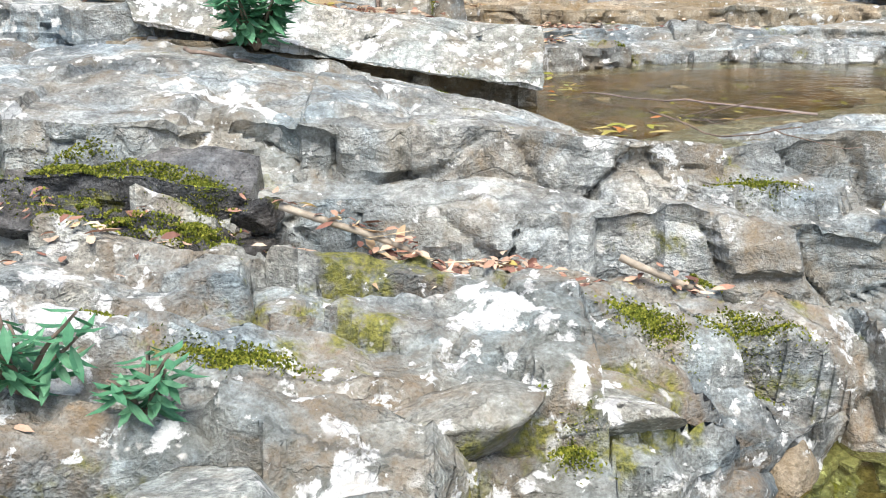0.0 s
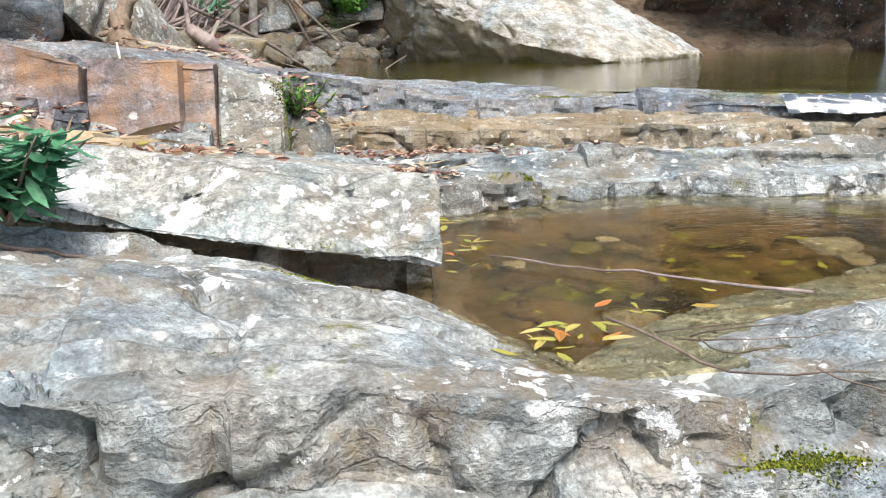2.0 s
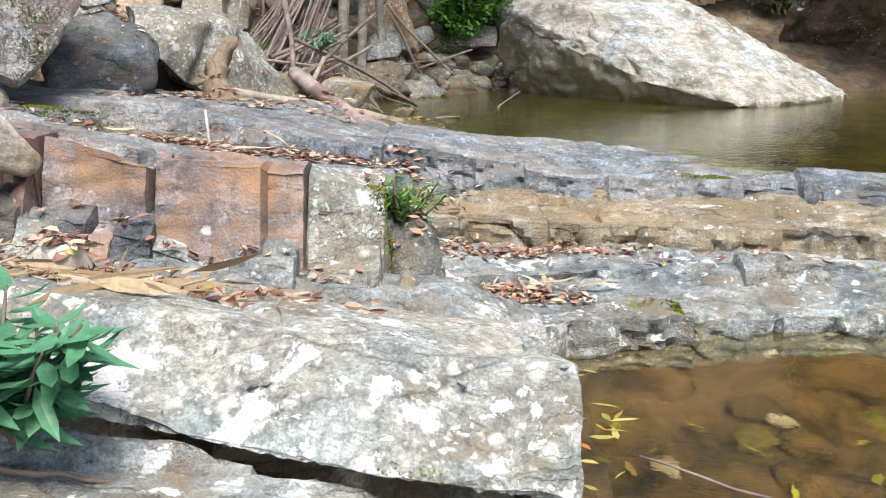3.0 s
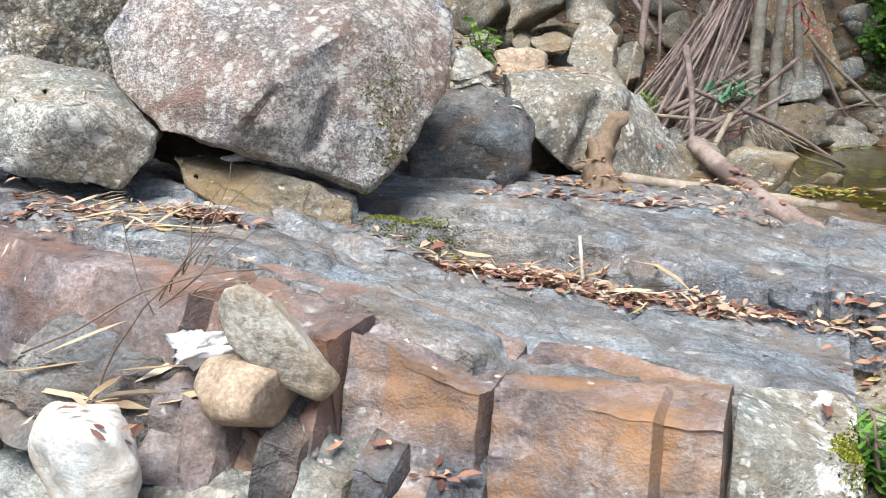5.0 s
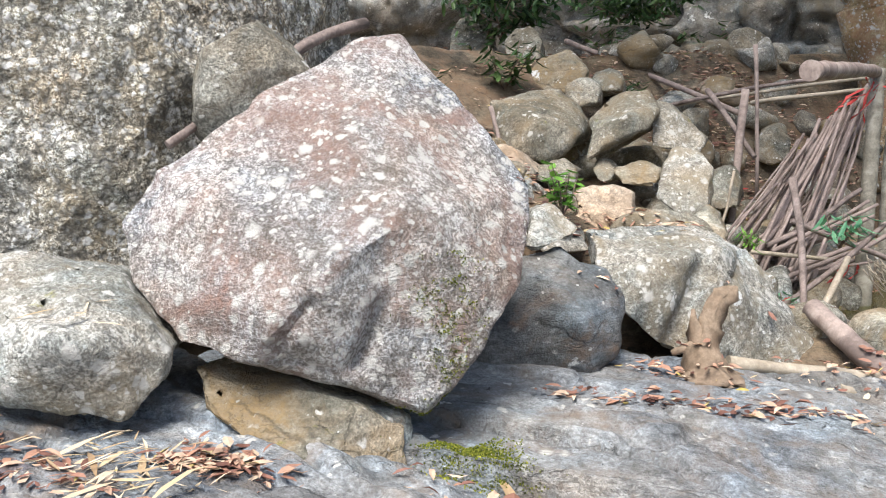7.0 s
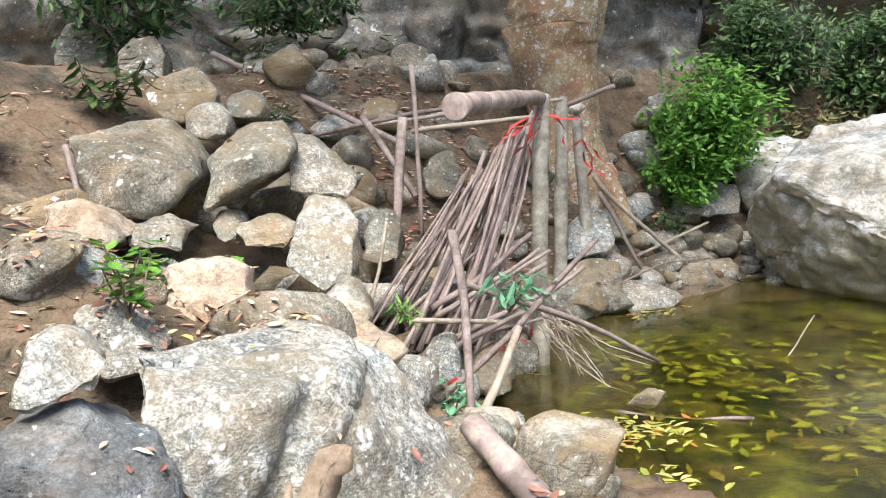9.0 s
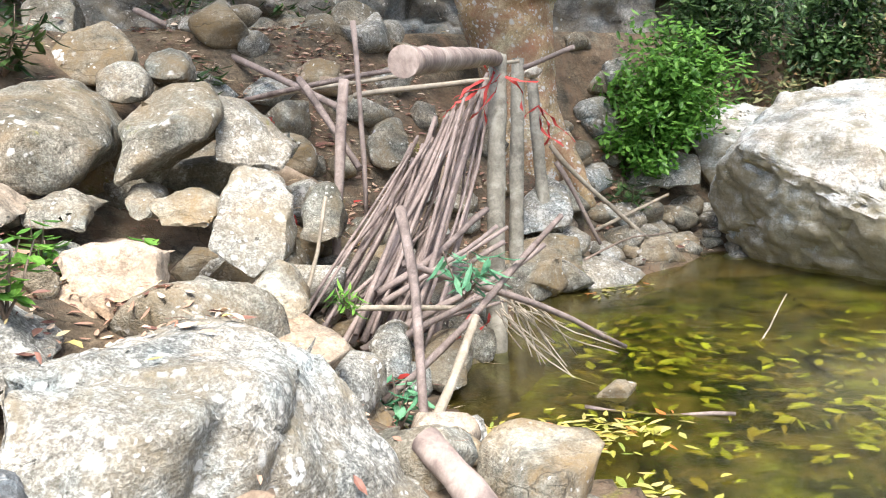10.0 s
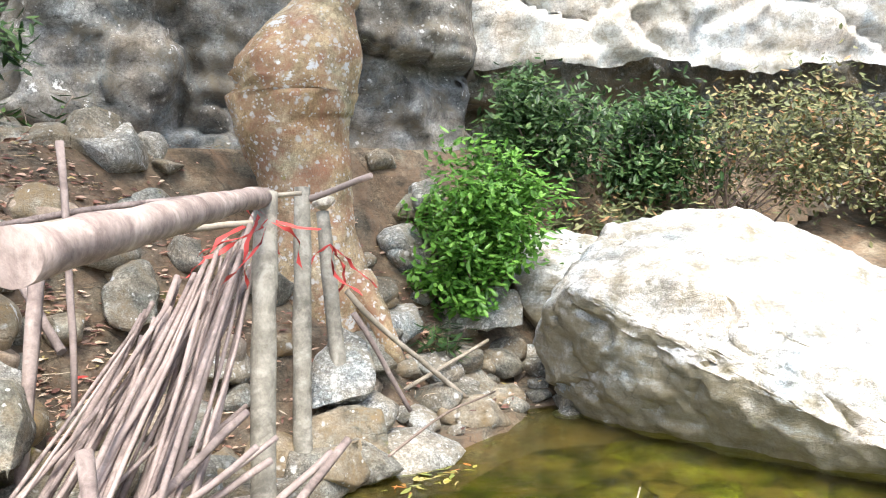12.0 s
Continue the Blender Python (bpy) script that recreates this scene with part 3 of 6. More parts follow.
water("water", "clear olive-green water of the upper pool", [(3.4, 6.3), (9.5, 5.5), (9.5, 16.5), (1.5, 16.5), (0.2, 13.6), (-1.0, 12.8), (-1.3, 10.2), (-0.4, 8.7), (1.6, 7.4)], 0.0, WATER)
water("water", "shallow brown water of the small pool", [(0.35, 3.35), (4.2, 3.35), (4.2, 5.5), (0.35, 5.5)], -0.345, WATER_BROWN)
water("water", "dark water below the mossy rocks", [(0.2, 0.2), (4.0, 0.2), (4.0, 2.6), (0.2, 2.6)], -0.86, WATER)

# the benches, from the foot of the climb to the upper pool
ledge("mossy grey bedrock with white lichen at the foot of the climb",
      [(-4.6, 1.3, -0.2), (-2.2, 1.35, -0.38), (-0.8, 1.58, -0.4), (-0.3, 1.6, -0.48), (0.1, 1.68, -0.58), (0.42, 1.84, -0.63), (0.64, 2.04, -0.67), (1.0, 2.28, -0.71), (2.2, 2.4, -0.78)],
      [(-4.6, 2.85, 0.0), (-2.2, 2.85, -0.12), (-0.87, 2.7, -0.24), (-0.47, 2.84, -0.38), (0.12, 2.78, -0.47), (0.35, 2.8, -0.5), (0.7, 2.8, -0.54), (1.2, 2.8, -0.57), (2.2, 2.8, -0.64)], 0.55, ROCK_MOSSY, 1, 0.1, 0.036, 0.075, 0.014, strata=0.04, cracks=3.2, blocks=2.6)
ledge("low grey bedrock bench with a leaf-filled gutter below it",
      [(-0.58, 2.74, -0.29), (-0.21, 2.76, -0.31), (0.33, 2.72, -0.36), (0.65, 2.78, -0.36), (0.95, 2.72, -0.42), (1.5, 2.7, -0.48), (2.6, 2.7, -0.55), (4.4, 2.6, -0.6)],
      [(-0.6, 3.1, -0.24), (0.0, 3.15, -0.27), (0.6, 3.1, -0.31), (1.2, 3.05, -0.36), (2.6, 3.0, -0.45), (4.4, 2.95, -0.5)], 0.28, ROCK, 2, 0.05, 0.034, 0.0, 0.014, strata=0.014)
ledge("worn grey bedrock bench in front of the brown pool",
      [(-4.6, 2.75, 0.15), (-2.4, 2.85, 0.02), (-0.95, 2.85, -0.1), (-0.62, 3.0, -0.12), (-0.25, 3.02, -0.16), (0.2, 3.03, -0.19), (0.6, 3.0, -0.24), (0.85, 3.0, -0.25), (1.1, 2.98, -0.21), (1.7, 2.9, -0.17), (3.0, 2.9, -0.15), (4.6, 2.9, -0.1)],
      [(-4.6, 4.4, 0.25), (-2.4, 4.3, 0.05), (-0.6, 4.12, -0.07), (-0.3, 4.1, -0.12), (0.0, 4.1, -0.19), (0.22, 4.08, -0.26), (0.46, 3.97, -0.34), (0.7, 3.52, -0.35), (0.95, 3.74, -0.38), (1.3, 3.95, -0.39), (1.75, 4.08, -0.4), (3.0, 4.3, -0.4), (4.6, 4.5, -0.3)], 0.3, ROCK, 3, 0.04, 0.03, 0.035, 0.015, strata=0.014)
ledge("littered rock shelf behind the white block",
      [(-4.6, 4.3, 0.35), (-2.4, 4.3, 0.14), (-0.9, 4.42, 0.07), (-0.2, 4.6, -0.02), (0.25, 4.72, -0.12), (0.55, 4.75, -0.22)], [(-4.6, 5.4, 0.5), (-2.4, 5.2, 0.28), (-0.9, 5.15, 0.07), (-0.3, 5.2, -0.03), (0.3, 5.3, -0.1), (0.55, 5.3, -0.2)], 0.3, ROCK, 4, 0.05, 0.02)
ledge("dark wet rock step at the head of the brown pool",
      [(0.42, 4.95, -0.2), (0.62, 5.15, -0.23), (1.17, 5.27, -0.25), (1.7, 5.33, -0.26), (2.3, 5.2, -0.27), (3.6, 4.9, -0.27), (4.6, 4.6, -0.22)], [(0.42, 5.75, -0.2), (1.5, 5.85, -0.2), (2.4, 5.8, -0.25), (3.6, 5.6, -0.25), (4.6, 5.4, -0.2)], 0.3, ROCK, 5, 0.02, 0.02, 0.0, 0.018)
ledge("grey bedrock step strewn with leaves",
      [(0.03, 5.5, -0.14), (0.8, 5.68, -0.2), (1.5, 5.75, -0.18), (2.4, 5.7, -0.23), (3.6, 5.4, -0.22), (4.6, 5.2, -0.2)], [(0.03, 6.38, -0.12), (1.0, 6.25, -0.2), (1.68, 6.15, -0.2), (3.6, 6.0, -0.2), (4.6, 5.8, -0.18)], 0.12, ROCK, 6, 0.03, 0.018, 0.0, 0.018)
ledge("blocky tan bedrock step with white lichen",
      [(0.02, 6.3, -0.07), (1.01, 6.16, -0.1), (1.68, 6.04, -0.1), (2.6, 5.95, -0.1), (3.8, 5.8, -0.12)], [(0.02, 6.9, 0.0), (1.0, 6.95, -0.02), (2.1, 7.0, -0.06), (3.8, 6.4, -0.12)], 0.16, ROCK_WARM, 7, 0.02, 0.022, 0.0, 0.018)
ledge("sloping slate-grey slab with a leafy gutter",
      [(-4.6, 5.6, 0.75), (-3.0, 5.5, 0.62), (-1.58, 5.42, 0.51), (-1.1, 5.35, 0.41), (-0.67, 5.3, 0.31), (-0.2, 5.33, 0.29), (0.06, 5.5, 0.2)],
      [(-4.6, 6.9, 0.7), (-3.0, 6.7, 0.62), (-2.3, 6.65, 0.52), (-1.2, 6.6, 0.24), (-0.5, 6.5, 0.18), (0.06, 6.6, 0.1)], 0.3, SLAB, 8, 0.08, 0.014, 0.0, 0.018, strata=0.012)
ledge("broad slate-grey slab sloping to the upper pool",
      [(-3.0, 6.75, 0.5), (-1.9, 6.5, 0.4), (-1.04, 6.62, 0.33), (-0.1, 6.55, 0.22), (0.5, 6.7, 0.12), (1.0, 6.78, 0.03), (2.1, 6.82, -0.03), (3.4, 6.3, -0.07)],
      [(-3.0, 7.9, 0.5), (-1.1, 8.0, 0.36), (-0.5, 8.25, 0.26), (0.1, 8.75, 0.08), (0.6, 8.35, 0.04), (1.4, 8.1, 0.0), (2.4, 7.15, -0.01), (3.4, 6.7, -0.03)], 0.22, SLAB, 9, 0.06, 0.02, 0.02, 0.02, strata=0.016)
ledge("low wet rock sill where the upper pool spills",
      [(2.3, 6.9, -0.04), (3.0, 6.4, -0.05), (3.8, 5.9, -0.05), (5.5, 5.3, -0.05)], [(2.3, 7.3, -0.03), (3.0, 6.8, -0.03), (3.8, 6.3, -0.03), (5.5, 5.7, -0.03)], 0.25, ROCK_DARK, 10, 0.05, 0.02)
ledge("grey rock shelf under the bank boulders",
      [(-4.0, 7.6, 0.45), (-1.9, 7.4, 0.38), (-1.1, 7.85, 0.31), (-0.45, 8.1, 0.22)], [(-4.0, 9.6, 0.8), (-1.9, 9.4, 0.5), (-1.1, 9.3, 0.2), (-0.45, 9.1, -0.1)], 0.4, SOIL, 11, 0.05, 0.03, step=0.03)

# rust-stained blocks along the shelf
for label, x0, x1, y0, y1, z0, z1, mat, seed in (
        ("dark red-brown inclined rock block", -2.6, -1.05, 5.3, 5.12, 0.6, 0.42, ROCK_PURPLE, 41),
        ("rust-stained inclined rock block", -1.03, -0.71, 5.16, 5.1, 0.42, 0.34, ROCK_RED, 42),
        ("orange rust-stained inclined rock block", -0.68, -0.225, 5.12, 5.1, 0.34, 0.32, ROCK_RED, 43),
        ("grey lichened end block", -0.205, 0.03, 5.12, 5.2, 0.31, 0.24, ROCK_WHITE, 44)):
    ledge(label, [(x0, y0, z0), (x1, y1, z1)], [(x0, y0 + 0.4, z0 - 0.01), (x1, y1 + 0.4, z1 - 0.01)], 0.3, mat, seed, 0.1, 0.014, 0.0, 0.013, "rock_block", 0.3, 0.006)
for k, (x0, x1, mat, text) in enumerate((
        (-1.8, -1.43, ROCK_DARK, "dark slate block"), (-1.42, -1.25, ROCK_PURPLE, "red-stained block"), (-1.24, -1.15, ROCK_RED, "pale pinkish block"), (-1.14, -1.06, ROCK_INK, "blue-black block"),
        (-1.05, -0.95, ROCK, "pale grey block"), (-0.94, -0.86, ROCK_INK, "blue-black block"), (-0.85, -0.79, ROCK_RED, "narrow tan block"), (-0.78, -0.68, ROCK_INK, "dark slate block"), (-0.67, -0.46, ROCK, "grey-brown block"),
        (-0.45, -0.24, ROCK, "grey block"), (-0.205, 0.02, ROCK_WHITE, "lichened end block"))):
    za, zb = (max(0.02, 0.02 - 0.255 * (x + 0.4)) + 0.03 * (k % 2) for x in (x0, x1))
    ya, yb = 4.95 + 0.02 * (k % 3), 4.96 + 0.02 * (k % 2)
    ledge(text + " in the banded row under the rusty rock", [(x0, ya, za), (x1, yb, zb)], [(x0, 5.16, za + 0.04), (x1, 5.16, zb + 0.04)], 0.17, mat, 50 + k, 0.1, 0.014, 0.0, 0.012, "rock_block", 1.2, 0.006)

ledge("wet black rock where water trickles down past moss", [(-1.5, 2.68, -0.16), (-0.95, 2.72, -0.2), (-0.5, 2.74, -0.28)], [(-1.5, 2.95, -0.04), (-0.95, 2.98, -0.1), (-0.5, 3.0, -0.2)], 0.42, WET, 12, 0.06, 0.03, 0.0, 0.016)
ledge("brown undercut rock below the white block", [(-1.3, 4.15, -0.02), (-0.6, 4.14, -0.06), (0.0, 4.15, -0.15), (0.3, 4.17, -0.21), (0.46, 4.2, -0.26)], [(-1.3, 4.5, 0.0), (-0.6, 4.5, 0.0), (0.0, 4.5, -0.1), (0.5, 4.5, -0.2)], 0.3, ROCK_WARM, 13, 0.06, 0.04, 0.0, 0.016, strata=0.03)
hull_rock("rock_block", "long grey block crusted with white lichen above the brown pool",
          [(0.51, 4.26, -0.01), (0.48, 4.03, -0.26), (0.42, 4.05, -0.18), (0.32, 4.05, -0.22), (0.15, 4.04, -0.19), (-0.10, 4.06, -0.15), (-0.42, 4.12, -0.11), (-0.56, 4.17, -0.05), (-0.84, 4.20, -0.02), (-1.23, 4.28, 0.04), (-1.33, 4.48, 0.19), (-0.85, 4.48, 0.13), (-0.40, 4.37, 0.09), (0.01, 4.32, 0.02), (0.38, 4.28, -0.01), (0.37, 4.67, -0.06), (0.30, 4.51, -0.18), (0.10, 4.50, -0.19), (-0.33, 4.56, -0.13), (-0.65, 4.62, -0.07), (-1.01, 4.83, 0.10), (-0.32, 4.75, 0.02), (0.26, 4.68, -0.05)], ROCK_WHITE, 31, step=0.022, soften=1, rough=0.014, cracks=0.5, category="rock block")
# big granite boulder and its neighbours
hull_rock("boulder", "huge speckled pinkish-grey granite boulder resting on a smaller rock",
          [(-2.68, 6.34, 1.12), (-2.63, 6.44, 1.30), (-2.48, 6.67, 1.43), (-2.34, 6.96, 1.63), (-2.23, 7.17, 1.77), (-2.12, 7.30, 1.78), (-1.95, 7.30, 1.58), (-1.55, 7.23, 1.19), (-1.49, 7.12, 1.05), (-1.48, 6.91, 0.84), (-1.56, 6.74, 0.64), (-1.71, 6.63, 0.47), (-1.68, 6.58, 0.5), (-1.86, 6.42, 0.6), (-2.11, 6.25, 0.71), (-2.39, 6.24, 0.75), (-2.59, 6.27, 0.93), (-1.84, 6.37, 1.00), (-1.98, 6.27, 0.83), (-1.72, 6.57, 1.11), (-3.07, 7.37, 1.05), (-2.92, 7.62, 1.28), (-2.74, 8.00, 1.54), (-2.53, 8.09, 1.40), (-2.18, 7.96, 1.00), (-2.22, 7.65, 0.67), (-2.40, 7.42, 0.68), (-2.86, 7.30, 0.77), (-2.44, 7.39, 0.96), (-2.36, 7.54, 1.04)], GRANITE, 33, step=0.022, soften=1, rough=0.022, grooves=(((-1.57, 6.62, 1.14), (-1.64, 6.54, 0.98), 0.028, 0.05), ((-1.64, 6.54, 0.98), (-1.71, 6.47, 0.85), 0.034, 0.09), ((-1.71, 6.47, 0.85), (-1.82, 6.42, 0.66), 0.028, 0.07), ((-2.02, 6.29, 0.76), (-1.92, 6.32, 0.88), 0.03, 0.035), ((-1.84, 6.37, 0.62), (-1.98, 6.31, 0.66), 0.04, 0.03)))
hull_rock("boulder", "rounded grey boulder with a white lichen patch on the slab",
          [(-3.05, 5.90, 0.99), (-2.96, 5.99, 1.04), (-2.58, 6.19, 0.97), (-2.41, 6.16, 0.86), (-2.29, 6.15, 0.75), (-2.29, 6.10, 0.65), (-2.36, 5.99, 0.56), (-2.50, 5.89, 0.6), (-2.71, 5.77, 0.63), (-2.96, 5.71, 0.7), (-3.16, 5.82, 0.94), (-2.43, 5.84, 0.83), (-3.23, 6.39, 0.92), (-2.88, 6.61, 0.90), (-2.66, 6.58, 0.73), (-2.71, 6.46, 0.62), (-2.97, 6.29, 0.69), (-3.31, 6.33, 0.88)], GRANITE_GREY, 35, step=0.025, soften=4, rough=0.03)
hull_rock("rock", "ochre rock with a white patch wedged under the granite boulder",
          [(-2.41, 6.32, 0.65), (-2.03, 6.40, 0.58), (-1.83, 6.44, 0.54), (-1.72, 6.54, 0.45), (-1.68, 6.47, 0.34), (-1.74, 6.30, 0.33), (-1.84, 6.19, 0.36), (-1.95, 6.21, 0.42), (-2.12, 6.23, 0.47), (-2.32, 6.24, 0.54), (-2.60, 6.84, 0.57), (-2.17, 6.93, 0.49), (-2.05, 6.96, 0.33), (-2.18, 6.74, 0.35), (-2.38, 6.77, 0.44)], ROCK_WARM, 37, step=0.022, soften=2, rough=0.02, category="rock")
hull_rock("rock", "mossy brown rock under the granite boulder",
          [(-1.85, 6.51, 0.50), (-1.74, 6.62, 0.46), (-1.68, 6.54, 0.33), (-1.79, 6.40, 0.35), (-2.08, 6.94, 0.45), (-1.96, 6.96, 0.32)], ROCK_MOSSY, 38, step=0.03, soften=2, rough=0.03, category="rock")
hull_rock("boulder", "dark blue-grey boulder with white lichen specks",
          [(-1.79, 7.78, 0.82), (-1.66, 7.90, 0.87), (-1.46, 7.93, 0.76), (-1.37, 7.88, 0.65), (-1.35, 7.75, 0.39), (-1.43, 7.66, 0.30), (-1.65, 7.51, 0.38), (-1.91, 7.45, 0.40), (-1.95, 7.59, 0.62), (-1.48, 7.54, 0.61), (-2.02, 8.23, 0.73), (-1.77, 8.35, 0.69), (-1.70, 8.21, 0.41), (-1.92, 8.03, 0.40), (-2.14, 8.09, 0.58)], ROCK_DARK, 39, step=0.03, soften=4, rough=0.025)
hull_rock("boulder", "broad pale grey boulder with lichen at the pool edge",
          [(-1.61, 8.08, 0.92), (-1.41, 8.43, 0.92), (-1.21, 8.77, 0.87), (-0.98, 8.89, 0.76), (-0.85, 8.87, 0.54), (-0.63, 8.74, 0.26), (-0.65, 8.62, 0.15), (-1.01, 8.19, 0.25), (-1.22, 7.99, 0.37), (-1.36, 7.90, 0.55), (-1.52, 7.92, 0.74), (-1.21, 8.06, 0.80), (-1.05, 8.29, 0.78), (-1.77, 8.62, 0.81), (-1.47, 9.14, 0.77), (-1.20, 9.21, 0.52), (-1.05, 9.03, 0.23), (-1.48, 8.56, 0.40), (-1.70, 8.51, 0.68), (-1.35, 8.78, 0.71)], GRANITE_GREY, 41, step=0.025, soften=2, rough=0.025, cracks=0.9, grooves=(((-1.08, 8.23, 0.78), (-1.19, 7.99, 0.39), 0.05, 0.05),))
hull_rock("rock", "small blue-grey rock beside the granite boulder",
          [(-1.79, 7.88, 1.02), (-1.75, 8.03, 1.06), (-1.58, 7.98, 0.93), (-1.57, 7.88, 0.88), (-1.76, 7.77, 0.88), (-1.94, 8.19, 0.98), (-1.79, 8.26, 0.91), (-1.92, 8.11, 0.88)], GRANITE_GREY, 43, step=0.03, category="rock")
hull_rock("rock", "cream angular rock on the bank",
          [(-2.05, 9.28, 0.99), (-1.91, 9.41, 1.04), (-1.73, 9.42, 0.98), (-1.65, 9.24, 0.76), (-1.76, 9.17, 0.73), (-1.91, 9.17, 0.84), (-2.04, 9.68, 0.95), (-1.80, 9.78, 0.94), (-1.82, 9.60, 0.75)], STONE_TAN, 45, step=0.03, soften=2, category="rock")
hull_rock("rock", "small cream rock on the bank",
          [(-2.05, 9.22, 0.90), (-1.96, 9.23, 0.92), (-1.85, 9.12, 0.78), (-1.98, 9.10, 0.77), (-2.05, 9.45, 0.87), (-1.90, 9.38, 0.78)], STONE_TAN, 46, step=0.03, soften=2, category="rock")
hull_rock("rock", "upright slanted grey rock with a pale streak",
          [(-1.71, 10.10, 1.08), (-1.67, 10.27, 1.21), (-1.47, 10.29, 1.20), (-1.39, 10.18, 1.08), (-1.39, 9.94, 0.85), (-1.49, 9.82, 0.79), (-1.70, 9.82, 0.92), (-1.71, 10.44, 1.04), (-1.53, 10.58, 1.14), (-1.46, 10.32, 0.87), (-1.70, 10.23, 0.92)], GRANITE_GREY, 47, step=0.03, soften=2, category="rock")
hull_rock("rock", "low grey-green rock on the bank",
          [(-2.04, 10.11, 1.09), (-1.90, 10.24, 1.13), (-1.73, 10.19, 1.07), (-1.73, 10.03, 0.98), (-1.97, 10.00, 0.99), (-2.03, 10.46, 1.06), (-1.81, 10.52, 1.04), (-1.99, 10.38, 0.99)], ROCK_WARM, 48, step=0.03, category="rock")
hull_rock("rock", "small grey rock among red ribbons",
          [(-1.71, 9.50, 0.84), (-1.63, 9.61, 0.85), (-1.51, 9.51, 0.76), (-1.65, 9.39, 0.75), (-1.72, 9.80, 0.82), (-1.57, 9.80, 0.76)], GRANITE_GREY, 49, step=0.03, category="rock")
hull_rock("rock", "pointed brown rock with a pale face",
          [(-1.44, 9.56, 0.75), (-1.34, 9.70, 0.87), (-1.22, 9.58, 0.71), (-1.25, 9.47, 0.65), (-1.39, 9.46, 0.68), (-1.45, 9.86, 0.73), (-1.28, 9.87, 0.70), (-1.41, 9.78, 0.67)], ROCK_WARM, 50, step=0.03, soften=2, category="rock")
hull_rock("boulder", "dark boulder with a round white lichen patch",
          [(-3.05, 10.29, 1.61), (-2.97, 10.47, 1.69), (-2.68, 10.65, 1.70), (-2.38, 10.56, 1.53), (-2.31, 10.33, 1.33), (-2.48, 10.13, 1.16), (-2.79, 10.04, 1.15), (-2.99, 10.16, 1.40), (-2.56, 10.06, 1.42), (-3.03, 10.99, 1.53), (-2.76, 11.26, 1.60), (-2.48, 11.02, 1.32), (-2.84, 10.80, 1.18), (-2.66, 10.82, 1.39)], BANK_ROCK, 51, step=0.035, soften=4)
hull_rock("boulder", "mossy overhanging boulder above a dark hollow",
          [(-2.37, 10.54, 1.44), (-2.28, 10.84, 1.63), (-2.00, 10.92, 1.65), (-1.87, 10.71, 1.50), (-1.90, 10.48, 1.36), (-2.07, 10.35, 1.29), (-2.28, 10.31, 1.17), (-2.05, 10.38, 1.46), (-2.38, 11.24, 1.40), (-2.10, 11.53, 1.56), (-2.03, 11.20, 1.34), (-2.31, 11.07, 1.20)], BANK_ROCK, 53, step=0.035, soften=3)
hull_rock("boulder", "grey boulder lying against the bank",
          [(-1.99, 10.91, 1.58), (-1.81, 11.12, 1.49), (-1.54, 11.01, 1.27), (-1.59, 10.83, 1.14), (-1.92, 10.66, 1.23), (-2.01, 11.61, 1.48), (-1.67, 11.68, 1.25), (-1.95, 11.42, 1.22)], GRANITE_GREY, 55, step=0.035, soften=3)
hull_rock("rock", "brown rock on the bank",
          [(-2.61, 9.96, 1.13), (-2.39, 10.09, 1.19), (-2.26, 9.99, 1.11), (-2.24, 9.88, 1.00), (-2.52, 9.85, 1.03), (-2.60, 10.35, 1.10), (-2.34, 10.38, 1.08), (-2.53, 10.27, 1.02)], BANK_ROCK, 57, step=0.03, category="rock")
hull_rock("rock", "tan rock on the bank",
          [(-2.86, 9.65, 1.30), (-2.71, 9.77, 1.31), (-2.46, 9.66, 1.10), (-2.43, 9.56, 1.06), (-2.80, 9.52, 1.09), (-2.85, 10.05, 1.25), (-2.55, 10.05, 1.10), (-2.80, 9.95, 1.09)], STONE_TAN, 58, step=0.03, category="rock")
hull_rock("rock", "lichened rock on the bank",
          [(-2.54, 9.15, 1.12), (-2.37, 9.22, 1.13), (-2.23, 9.11, 0.99), (-2.29, 9.04, 0.90), (-2.48, 9.02, 0.90), (-2.54, 9.54, 1.07), (-2.31, 9.51, 0.97), (-2.50, 9.44, 0.91)], GRANITE_GREY, 59, step=0.03, category="rock")
hull_rock("rock", "mottled dark grey rock beside the pale boulder",
          [(-2.17, 8.75, 0.92), (-2.06, 8.82, 0.95), (-1.86, 8.71, 0.81), (-1.75, 8.61, 0.74), (-1.95, 8.54, 0.73), (-2.08, 8.58, 0.77), (-2.16, 9.13, 0.87), (-1.93, 9.10, 0.79), (-2.00, 8.97, 0.73)], GRANITE_GREY, 60, step=0.03, category="rock")
hull_rock("rock", "rough brown rock half buried in the bank",
          [(-4.64, 12.80, 2.44), (-4.56, 12.94, 2.61), (-4.31, 12.97, 2.64), (-4.10, 12.86, 2.45), (-4.08, 12.72, 2.20), (-4.36, 12.67, 2.17), (-4.56, 12.67, 2.22), (-4.62, 13.20, 2.40), (-4.37, 13.33, 2.55), (-4.20, 13.14, 2.23), (-4.56, 13.10, 2.24)], BANK_ROCK, 70, step=0.04, category="rock")
hull_rock("rock", "rough brown rock half buried in the bank",
          [(-3.71, 12.16, 2.24), (-3.65, 12.29, 2.39), (-3.46, 12.31, 2.41), (-3.30, 12.20, 2.25), (-3.28, 12.07, 2.04), (-3.49, 12.02, 2.02), (-3.64, 12.03, 2.06), (-3.70, 12.55, 2.21), (-3.52, 12.67, 2.33), (-3.38, 12.49, 2.06), (-3.65, 12.46, 2.07)], BANK_ROCK, 71, step=0.04, category="rock")
